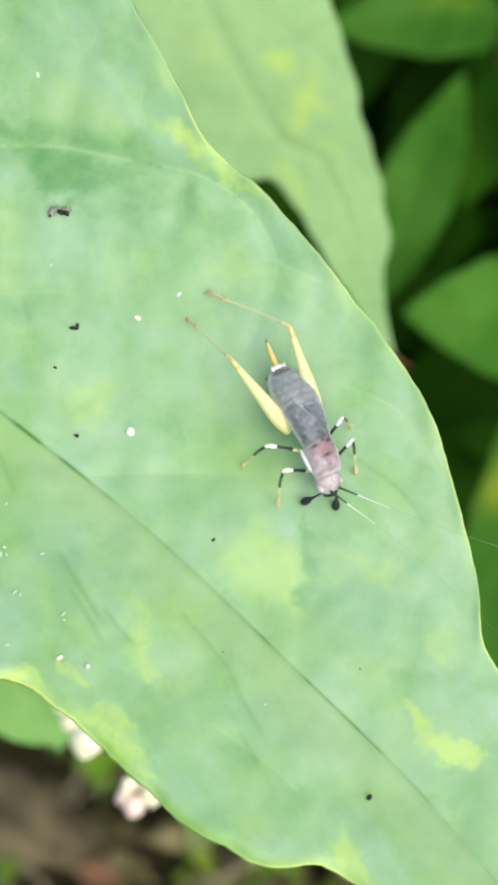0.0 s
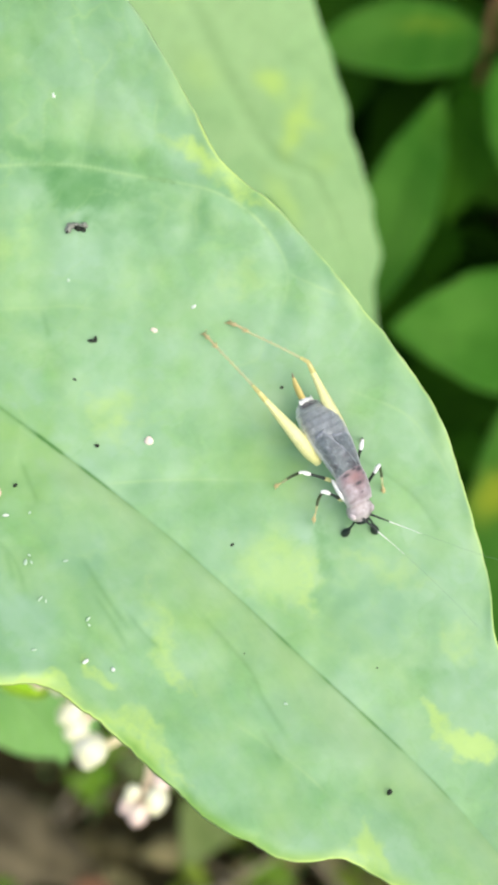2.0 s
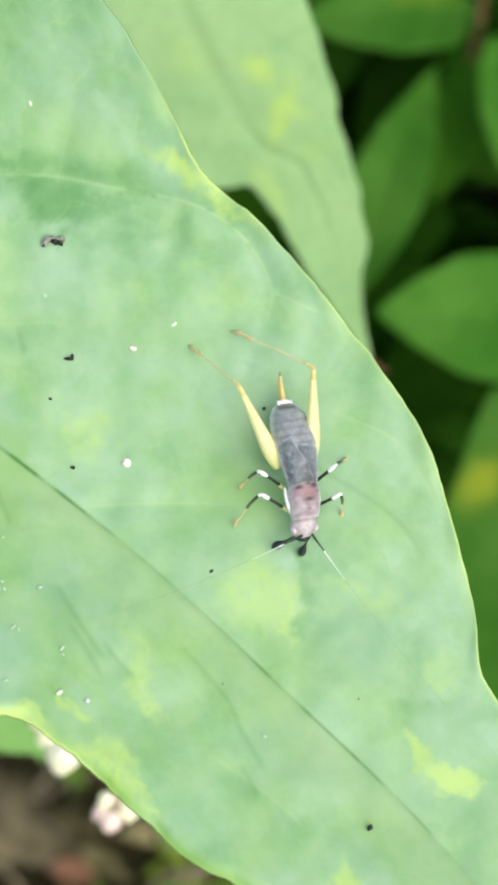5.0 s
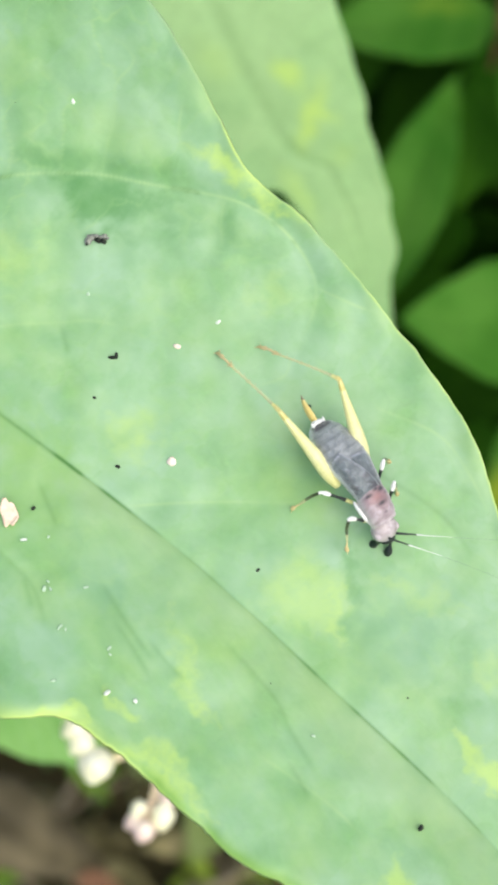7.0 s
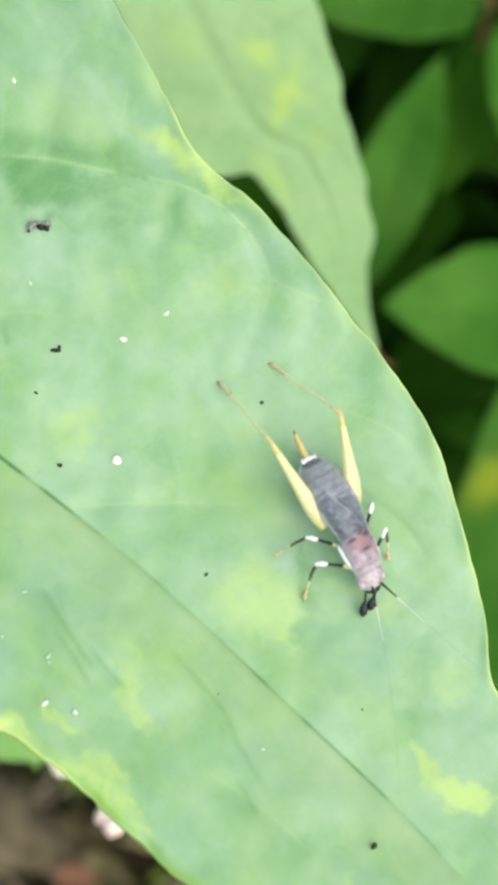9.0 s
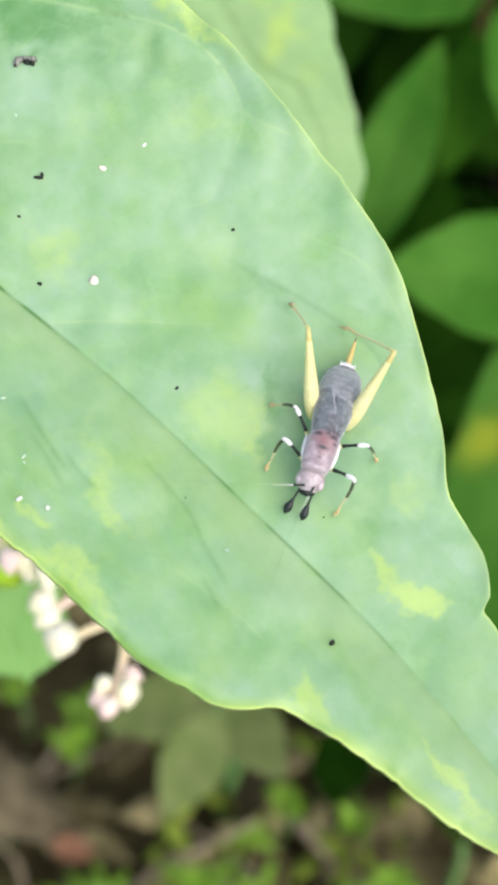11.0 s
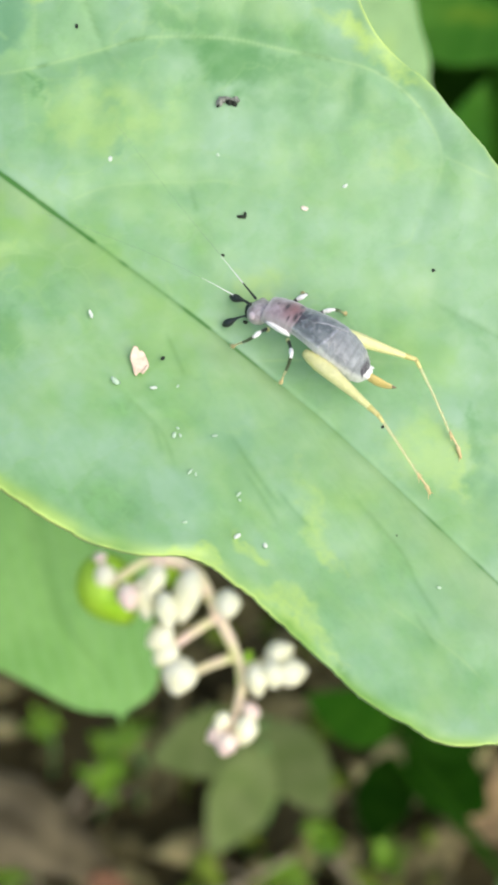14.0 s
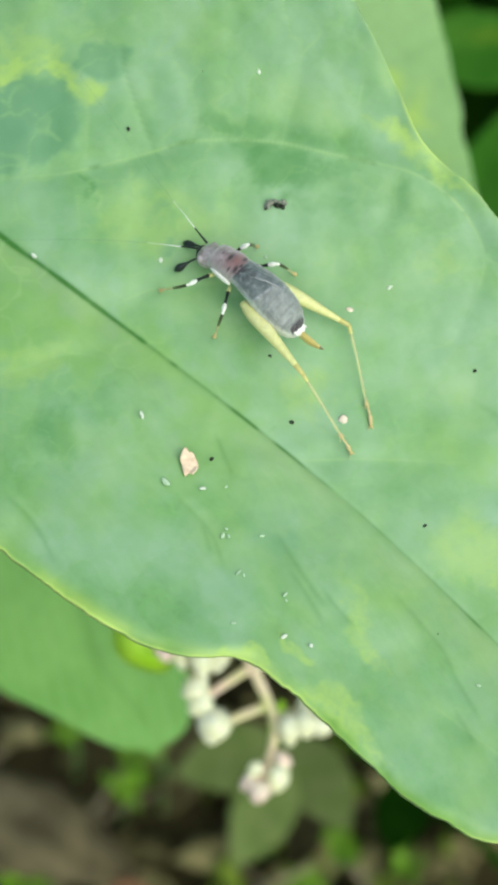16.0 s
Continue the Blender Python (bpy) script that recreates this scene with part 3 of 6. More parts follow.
def build_main_leaf():
    plant = new("broadleaf_plant")
    foot = Vector((-0.095, 0.10, 0.0))
    plant.matrix_basis = Matrix.Translation(foot)
    inv = plant.matrix_basis.inverted()
    tagged(plant, "broad pale green leaf with yellow mottling on a green stem", "plant")
    rows, cols = 780, 300
    x1 = np.concatenate([np.linspace(-50, -34.2, 50), np.linspace(-34, 30, 700), np.linspace(30.2, 34, 30)])

    def edge(points):
        p = smooth_path(points, 10)
        return np.interp(x1, p[:, 0], p[:, 1])

    up, low, mid = edge(UPPER_EDGE), edge(LOWER_EDGE), edge(MIDRIB)
    # small scallops along the margin
    up = up + 0.30 * (cloud(x1 * 0.6, 0 * x1, 21, 4) - 0.5)
    low = low + 0.26 * (cloud(x1 * 0.6, 0 * x1 + 40, 22, 4) - 0.5) + 0.16 * np.clip(cloud(x1 * 2.6, 0 * x1 + 9, 25, 3) - 0.45, 0, 1)
    v = np.linspace(-1, 1, cols)
    v = np.sign(v) * (0.35 * np.abs(v) + 0.65 * (0.5 - 0.5 * np.cos(np.pi * np.abs(v))))
    y = np.where(v[None, :] >= 0, mid[:, None] + v[None, :] * (up - mid)[:, None], mid[:, None] - v[None, :] * (low - mid)[:, None])
    x = np.repeat(x1[:, None], cols, 1)
    z = leaf_height(x, y)
    groove_d, _ = line_distance(x, y, MIDRIB)
    # the midrib line is darkened in the colour as well as carved
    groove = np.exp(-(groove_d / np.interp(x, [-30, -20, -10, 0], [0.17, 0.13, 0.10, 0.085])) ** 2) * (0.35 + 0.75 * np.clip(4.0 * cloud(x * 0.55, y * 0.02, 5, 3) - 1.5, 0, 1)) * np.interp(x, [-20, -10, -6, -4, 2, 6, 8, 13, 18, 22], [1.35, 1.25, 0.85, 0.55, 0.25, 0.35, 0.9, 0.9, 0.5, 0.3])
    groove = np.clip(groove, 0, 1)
    z = z - 0.05 * np.exp(-(groove_d / 0.22) ** 2) - 0.12 * np.exp(-groove_d / 1.2)
    below = np.clip(mid[:, None] - y, 0, 30)
    z = z - 0.45 * (1 - np.exp(-below / 2.5)) * np.exp(-below / 9)
    vein = np.zeros(x.shape)
    for k, line in enumerate(LOOP_VEINS + SMALL_VEINS):
        d, along = line_distance(x, y, line)
        fade = np.clip(4 * (1 - along), 0, 1) * np.clip(6 * along + 0.3, 0, 1)
        vein = np.maximum(vein, (0.75 if k == 0 else 0.42) * fade * (0.3 + 0.9 * cloud(x * 0.7, y * 0.7, 40 + k, 2)) * np.exp(-(d / 0.085) ** 2))
        if k == 0:
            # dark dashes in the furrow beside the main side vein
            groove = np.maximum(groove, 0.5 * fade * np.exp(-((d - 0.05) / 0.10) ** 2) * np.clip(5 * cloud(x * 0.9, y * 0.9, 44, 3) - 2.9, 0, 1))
        z = z - (0.26 if k == 0 else 0.07) * fade * np.exp(-(d / (0.8 if k == 0 else 0.6)) ** 2)
    for line in FURROWS:
        d, along = line_distance(x, y, line)
        fade = np.clip(5 * (1 - along), 0, 1) * np.clip(5 * along, 0, 1)
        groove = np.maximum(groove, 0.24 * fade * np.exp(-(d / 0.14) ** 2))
        z = z - 0.05 * fade * np.exp(-(d / 0.3) ** 2)
    # quilting between the veins, and the ridge beside the big looping vein
    z = z + 0.10 * wobble(x * 0.55, y * 0.55, 1.0) + 0.30 * (cloud(x * 0.30, y * 0.30, 6, 3) - 0.5)
    rim_d = np.minimum(up[:, None] - y, y - low[:, None])
    ragged = 0.25 + 0.75 * np.clip(2.4 * cloud(x * 0.45, y * 0.1, 17, 3) - 0.6, 0, 1)
    # pale rim; towards the tip the rolled-under lower one has its shade painted green
    rolled = np.interp(x, [1, 6, 13, 16], [0, 1, 1, 0.1]) * (y < mid[:, None])
    rim = (np.exp(-(np.clip(rim_d, 0, 9) / 0.10) ** 2) * ragged + 0.18 * np.exp(-(np.clip(rim_d, 0, 9) / 0.6) ** 2) * np.clip(0.5 + wobble(x * 0.7, y * 0.2, 9), 0, 1)) * (1 - 0.8 * rolled)
    rim = rim * np.where(y > mid[:, None], np.interp(x, [-18, -12], [0.25, 1]), 1)
    z = z + 0.12 * np.exp(-(rim_d / 0.5) ** 2) * np.sin(x * 1.3)
    low_d = np.clip(y - low[:, None], 0, 9)
    rim = rim + 0.5 * np.exp(-(low_d / 0.5) ** 2) * (1 - rolled) * (y < mid[:, None]) * np.clip(2.6 * cloud(x * 0.5, y * 0.5, 19, 3) - 0.7, 0, 1)
    z = z - (0.14 + 0.08 * rolled) * np.exp(-(low_d / 0.5) ** 2)
    # margin: grass-green edge colour, holding the roll's shade towards the tip
    margin = 0.9 * np.exp(-(low_d / (0.62 - 0.15 * rolled)) ** 2) * np.clip(2.2 * cloud(x * 0.3, y * 0.1, 61, 3) - 0.4 + 0.6 * rolled, 0, 1)
    marks = leaf_marks(x, y)
    tone, border = cells(x, y, 2.6, 1)
    tone2, border2 = cells(x, y, 0.95, 5)
    blotch = marks["blotch"] * np.clip(0.15 + 1.7 * cloud(x * 1.5, y * 1.5, 3, 5), 0, 1.1)
    blotch = np.clip(np.maximum(blotch, 0.26 * np.clip(2.6 * cloud(x * 0.26, y * 0.34, 9, 5) - 1.35, 0, 1)), 0, 1)
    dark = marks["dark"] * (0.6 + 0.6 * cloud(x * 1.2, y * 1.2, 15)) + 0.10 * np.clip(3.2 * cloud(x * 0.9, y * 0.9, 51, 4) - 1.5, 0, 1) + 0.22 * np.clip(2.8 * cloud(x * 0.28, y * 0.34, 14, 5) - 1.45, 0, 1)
    blue = np.clip(marks["blue"] + 0.2 * np.clip(3.4 * cloud(x * 0.36, y * 0.36, 71, 4) - 1.75, 0, 1), 0, 1)
    # an olive band along the midrib's lower side, painting the fold's shaded side
    fold_shade = np.exp(-(below / 2.6) ** 2) * (y < mid[:, None]) * np.clip(0.25 + 1.1 * cloud(x * 0.3, y * 0.5, 23, 4), 0, 1)
    warm = marks["warm"] * (0.4 + 1.0 * cloud(x * 0.7, y * 0.7, 33, 4)) + 0.3 * np.clip(3.4 * cloud(x * 0.42, y * 0.42, 72, 4) - 1.7, 0, 1)
    # faint long streaks that run from the midrib towards the tip
    su, sv = 0.97 * x - 0.24 * (y - mid[:, None]), 0.97 * (y - mid[:, None]) + 0.24 * x + 1.2 * cloud(x * 0.25, y * 0.25, 92, 2)
    streak = (cloud(su * 0.16, sv * 1.5, 91, 4) - 0.5) * np.interp(y - mid[:, None], [-8, -1, 0, 3, 6], [1.0, 1.0, 0.4, 0.35, 0.2])
    # a mint tone, stronger and weaker from cell to cell between the veinlets
    mint = np.clip(0.5 + 0.5 * streak + 0.22 * (tone - 0.5) + 0.14 * (tone2 - 0.5) + 1.5 * (cloud(x * 0.33, y * 0.33, 77, 5) - 0.5) - 0.12 * np.exp(-(border / 0.05) ** 2), 0, 1)
    z = z + 0.025 * streak + 0.007 * np.clip(border / 0.45, 0, 1) ** 0.7 + 0.002 * np.clip(border2 / 0.4, 0, 1) + 0.008 * (tone - 0.5) * np.clip(border / 0.5, 0, 1)
    # a faint net of veinlets, clearest towards the leaf's base
    net = np.exp(-(border / 0.055) ** 2) * np.clip(2.4 * cloud(x * 0.5, y * 0.5, 96, 3) - 0.7, 0, 1)
    vein = np.maximum(vein, net * np.interp(x, [-24, -14, 0], [0.42, 0.22, 0.12]))
    verts, faces = sheet(np.stack([x, y, z], 2), 0.28)
    attributes = {}
    for key, field in (("vein", vein), ("groove", groove), ("rim", np.clip(rim, 0, 1)), ("blotch", blotch), ("dark", np.clip(dark, 0, 1)), ("blue", blue), ("margin", margin), ("warm", np.clip(warm, 0, 1)), ("mint", mint), ("olive", 0.75 * fold_shade)):
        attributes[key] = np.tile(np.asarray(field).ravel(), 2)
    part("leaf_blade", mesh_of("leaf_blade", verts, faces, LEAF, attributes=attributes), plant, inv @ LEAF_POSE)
    # the leaf stalk and the plant's stem, beyond the leaf's base
    a = LEAF_POSE @ Vector((-0.0495, -0.0093, float(leaf_height(np.array(-49.5), np.array(-9.3))) * MM - 0.0004))
    way = LEAF_POSE.to_3x3() @ Vector((-1, 0, 0))
    b, c = a + way * 0.012 + Vector((0, 0, -0.002)), Vector((foot.x, foot.y, a.z - 0.010))
    stalk = smooth_path([p / MM for p in (a, b, c)], 8)
    part("petiole", mesh_of("petiole", *tube(stalk - np.array(foot) / MM, np.linspace(0.8, 1.1, len(stalk)), 12), STEM), plant)
    rise = smooth_path([(foot.x / MM, foot.y / MM, -8), (foot.x / MM + 1.5, foot.y / MM, c.z / MM * 0.5), (foot.x / MM, foot.y / MM, c.z / MM + 6)], 10)
    part("stem", mesh_of("stem", *tube(rise - np.array(foot) / MM, np.linspace(2.0, 1.5, len(rise)), 14), STEM), plant)


build_main_leaf()


# ---- other leaves and plants ----
def blade(name, parent, base, tip, width, mat, facing=(0, 0, -1), arch=0.08, fold=0.12, belly=0.85, ripple=0.02, spots=None, seed=0, thick=0.22, rib=0.03, rows=40, cols=17, label="", edges=None, furrow=0.005, uneven=0.02):
    """A leaf blade with a midrib from base to tip (world metres), its upper face towards facing."""
    base, tip = Vector(base), Vector(tip)
    ex = (tip - base).normalized()
    ez = Vector(facing)
    ez = (ez - ez.dot(ex) * ex).normalized()
    ey = ez.cross(ex)
    m = Matrix((
        (ex.x, ey.x, ez.x, base.x), (ex.y, ey.y, ez.y, base.y), (ex.z, ey.z, ez.z, base.z), (0, 0, 0, 1)))
    length = (tip - base).length / MM
    u = np.linspace(0, 1, rows)[:, None]
    v = np.linspace(-1, 1, cols)[None, :]
    half = 0.5 * width * np.sin(np.pi * np.clip(u, 0.004, 0.996) ** belly) ** 0.75 * (1 - 0.25 * u ** 6)
    half = half * (1 + ripple * np.sin(23 * u + seed) + 0.5 * ripple * np.sin(41 * u + 2 * seed))
    x = length * u + 0 * v
    y = half * v
    if edges:
        left, right = (np.interp(x[:, :1], *smooth_path(e, 8).T) for e in edges)
        wave = 0.13 * np.sin(0.9 * x[:, :1] + seed) * np.sin(0.37 * x[:, :1])
        half = 0.5 * (right - left) + 0.01
        y = 0.5 * (right + left) + (half + wave * np.clip(half / 3, 0, 1)) * v
    z = arch * length * (4 * u * (1 - u)) + fold * half * np.abs(v) ** 1.3 - rib * width * np.exp(-(v / 0.06) ** 2) * np.sin(np.pi * u) + uneven * width * wobble(x * 6 / length, y * 5 / width, seed)
    # side veins as shallow furrows
    z = z - furrow * width * (0.5 + 0.5 * np.cos(34 * (u - 0.25 * np.abs(v)))) ** 8 * np.sin(np.pi * u)
    verts, faces = sheet(np.stack([x, y, z], 2), thick)
    attributes = {}
    if spots is not None:
        attributes["blotch"] = np.tile(patches(x, y, spots, seed + 1.0).ravel(), 2)
    me = mesh_of(name, verts, faces, mat, attributes=attributes)
    return part(name, me, parent, parent.matrix_basis.inverted() @ m, label), m


def stem_from(parent, points, r0, r1, mat=STEM, name="stem"):
    inv = parent.matrix_basis.inverted()
    path = smooth_path([tuple((inv @ Vector(p)) / MM) for p in points], 8)
    return part(name, mesh_of(name, *tube(path, np.linspace(r0, r1, len(path)), 10), mat), parent)


VIEWER = PLANT.to_3x3() @ Vector((0, 0, -1))


def plant_at(name, foot, label, category="plant", group=""):
    ob = new(name)
    ob.matrix_basis = Matrix.Translation(foot)
    return tagged(ob, label, category, group)


def build_back_plant():
    plant = plant_at("broadleaf_plant", (-0.05, 0.165, 0.0), "yellow-green leaf with a red-brown withered tip on a green stem")
    base, tip = spot(-12.3, -61.7, 128), spot(14.0, -8.0, 157)
    left = [(0, -2), (11, -10), (25, -13), (36, -12), (41, -10.2), (43.2, -7.6), (44.1, -6.1), (44.9, -4.0), (48, -3.4), (49.2, -3.0), (53.2, -2.7), (59, -1.8), (66.5, -0.4)]
    right = [(0, 2), (10, 6.5), (22, 7.2), (31, 6.6), (38.5, 6.1), (41.5, 5.7), (43, 5.2), (49.5, 4.8), (51, 4.3), (55, 3.5), (57.7, 1.9), (61.5, 0.7), (66.5, -0.3)]
    facing = VIEWER
    blade("leaf_blade", plant, base, tip, 28, BACK_LEAF, facing=facing, arch=0.02, fold=0.03, belly=0.80, ripple=0.025, seed=2.0, rows=150, cols=31, rib=0.010, edges=(left, right), furrow=0.003, uneven=0.009,
          spots=[(40.2, 1.0, 2.9, 0.8, -40, 1), (40.0, 2.0, 1.8, 0.7, 30, 0.85), (35.8, 0.6, 1.9, 0.9, 20, 0.85), (32.0, -4.5, 2.6, 1.6, 10, 0.35), (44.5, 2.4, 1.6, 0.9, 60, 0.35), (46, -2.6, 3.0, 0.7, 10, 0.5), (20, -4, 5, 1.6, 0, 0.8)])
    tip_mesh = mesh_of("withered_tip", *tube(smooth_path([(-0.9, -0.6, 0), (0.0, 0.2, 0), (0.6, 0.7, 0.1), (1.3, 0.8, 0.3)], 5), np.linspace(0.26, 0.10, 16), 8, 1.0), RUST_LEAF)
    part("withered_tip", tip_mesh, plant, plant.matrix_basis.inverted() @ Matrix.Translation(tip) @ PLANT.to_3x3().to_4x4(), "red-brown withered leaf tip")
    stem_from(plant, [base + Vector((0.0, 0, -0.0005)), base + Vector((-0.012, 0.004, -0.008)), Vector((-0.05, 0.165, 0.06)), Vector((-0.05, 0.165, -0.008))], 0.9, 2.0)


def build_low_plant():
    plant = plant_at("broadleaf_plant", (-0.085, 0.055, 0.0), "fresh green ribbed leaf below the large leaf")
    base, tip = spot(-27, -10, 150), spot(-17.0, 28.2, 150)
    outline = [[(0, -0.4), (3, -8), (8, -12), (18, -14), (25, -13.6), (29.4, -11.9), (31.3, -10.2), (33.8, -7.2), (36.9, -3.8), (38.0, -1.5), (38.4, 0)], [(0, 0.4), (5, 6), (15, 8), (25, 6.4), (31.6, 5.1), (35.4, 4.6), (37.3, 3.6), (38.2, 1.8), (38.5, 0)]]
    blade("leaf_blade", plant, base, tip, 27, LOW_LEAF, facing=VIEWER + Vector((0, 0.05, 0.1)), arch=0.03, fold=0.06, seed=4.0, rows=70, cols=25, edges=outline)
    stem_from(plant, [base, base + Vector((-0.012, 0.0, -0.01)), Vector((-0.085, 0.055, 0.03)), Vector((-0.085, 0.055, -0.008))], 0.8, 1.8)


def build_shrub():
    foot = Vector((0.075, 0.13, 0.0))
    shrub = plant_at("leafy_shrub", foot, "dark green leafy shrub in deep shade behind the leaf", "shrub")
    joint = foot + Vector((0.002, 0.004, 0.075))
    stem_from(shrub, [foot + Vector((0, 0, -0.008)), foot + Vector((0.002, 0, 0.03)), joint, foot + Vector((0.0, 0.02, 0.12)), foot + Vector((-0.01, 0.05, 0.16))], 2.2, 1.0, TWIG)
    # a brown side twig that carries the leaves above
    fork = spot(32.7, -51.6, 209)
    stem_from(shrub, [spot(31.8, -47.5, 211), fork, spot(34.5, -58.6, 210), spot(44, -72, 216), foot + Vector((0.0, 0.02, 0.12))], 0.35, 0.9, RED_TWIG, "twig")
    # the leaves that stand out: base, tip, width, facing, fullest place, yellow patches
    near = [
        ((42, -13, 196), (17.6, -14.8, 190), 15.5, (0, 0.1, 0.2), 0.85, None),
        ((26.8, -46.0, 206), (15.4, -16.5, 202), 9.8, (-0.3, 0, 0.1), 1.25, [(4.0, 0.5, 4.0, 1.6, 0, 0.10)]),
        ((34.0, -53.4, 212), (9.5, -51.8, 208), 11.5, (0.1, 0.3, 0), 0.85, [(9, -2.2, 5.0, 1.0, 0, 0.35)]),
        ((34.2, -51.6, 217), (27.8, -30.5, 216), 9.0, (0.2, 0, 0.2), 0.9, None),
        ((35.0, 31, 196), (31.0, -6.0, 188), 21, (0.3, -0.3, 0.7), 0.85, [(28.0, 3.4, 2.6, 3.8, 25, 0.7)]),
        ((44, 40, 202), (26.5, 12, 198), 17, (0.1, -0.1, 0.2), 0.85, None),
        ((20, -72, 224), (12, -42, 220), 13, (0.2, 0.2, 0.1), 0.85, None),
        ((33.8, -49.6, 205), (37.2, -29.5, 205), 7.5, (0.1, 0.2, 0.2), 0.85, None),
        ((62, -80, 240), (34, -54, 226), 18, (0.3, 0, 0.1), 0.85, None),
    ]
    for i, (b, t, w, f, full, spots) in enumerate(near):
        base, tip = spot(*b), spot(*t)
        # leaves and stalks further back use the shade-coloured copy
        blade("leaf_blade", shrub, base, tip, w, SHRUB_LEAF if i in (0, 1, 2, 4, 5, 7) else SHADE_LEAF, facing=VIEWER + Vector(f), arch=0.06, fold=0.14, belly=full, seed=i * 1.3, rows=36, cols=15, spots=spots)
        hub = fork if i in (1, 2, 3, 7) else joint
        stem_from(shrub, [base, (base * 0.6 + hub * 0.4) + Vector((0, 0, -0.0006 if hub is fork else -0.006)), hub], 0.3 if hub is fork else 0.45, 0.35 if hub is fork else 0.8, SHADE_LEAF, "petiole")
    rng = random.Random(11)
    # background leaves whose near-black colour stands in for the shade between them
    for i in range(130):
        x, y, z = rng.uniform(6, 80), rng.uniform(-105, 24), rng.uniform(228, 285)
        top = spot(x, y, z)
        if top.z < 0.012:
            continue
        d = Vector((rng.uniform(-1, 0.3), rng.uniform(-0.8, 0.5), rng.uniform(-0.5, 0.1))).normalized() * rng.uniform(0.022, 0.036)
        tip = top + d
        tip.z = max(tip.z, 0.006)
        blade("leaf_blade", shrub, top, tip, rng.uniform(13, 20), SHADE_LEAF if rng.random() < 0.22 else DEEP_SHADE_LEAF, facing=VIEWER + Vector((rng.uniform(-0.6, 0.6), rng.uniform(-0.5, 0.5), rng.uniform(-0.2, 0.6))), arch=rng.uniform(0, 0.12), fold=0.15, seed=i * 0.7, rows=22, cols=9)
        stem_from(shrub, [top, (top + joint) / 2 + Vector((0, 0, -0.012)), joint], 0.4, 0.7, DEEP_SHADE_LEAF, "petiole")


build_back_plant()
build_low_plant()
build_shrub()


# ---- the drooping flower spike under the leaf ----
def bud_mesh(name, length, radius, mat, seed):
    """A closed bud of overlapping tepals along +y."""
    rings, sides = 10, 15
    verts = []
    for i in range(rings):
        t = i / (rings - 1)
        r = radius * (math.sin(math.pi * (0.06 + 0.90 * t)) ** 0.7) * (1.05 - 0.35 * t)
        for k in range(sides):
            a = 2 * math.pi * k / sides
            rr = r * (1 + 0.10 * abs(math.sin(2.5 * a + seed)) * (0.4 + t))
            verts.append((rr * math.cos(a), length * t, rr * math.sin(a)))
    faces = grid_faces(rings, sides, True)
    faces.append(tuple(range(sides - 1, -1, -1)))
    faces.append(tuple((rings - 1) * sides + k for k in range(sides)))
    return mesh_of(name, verts, [tuple(reversed(f)) for f in faces], [mat])


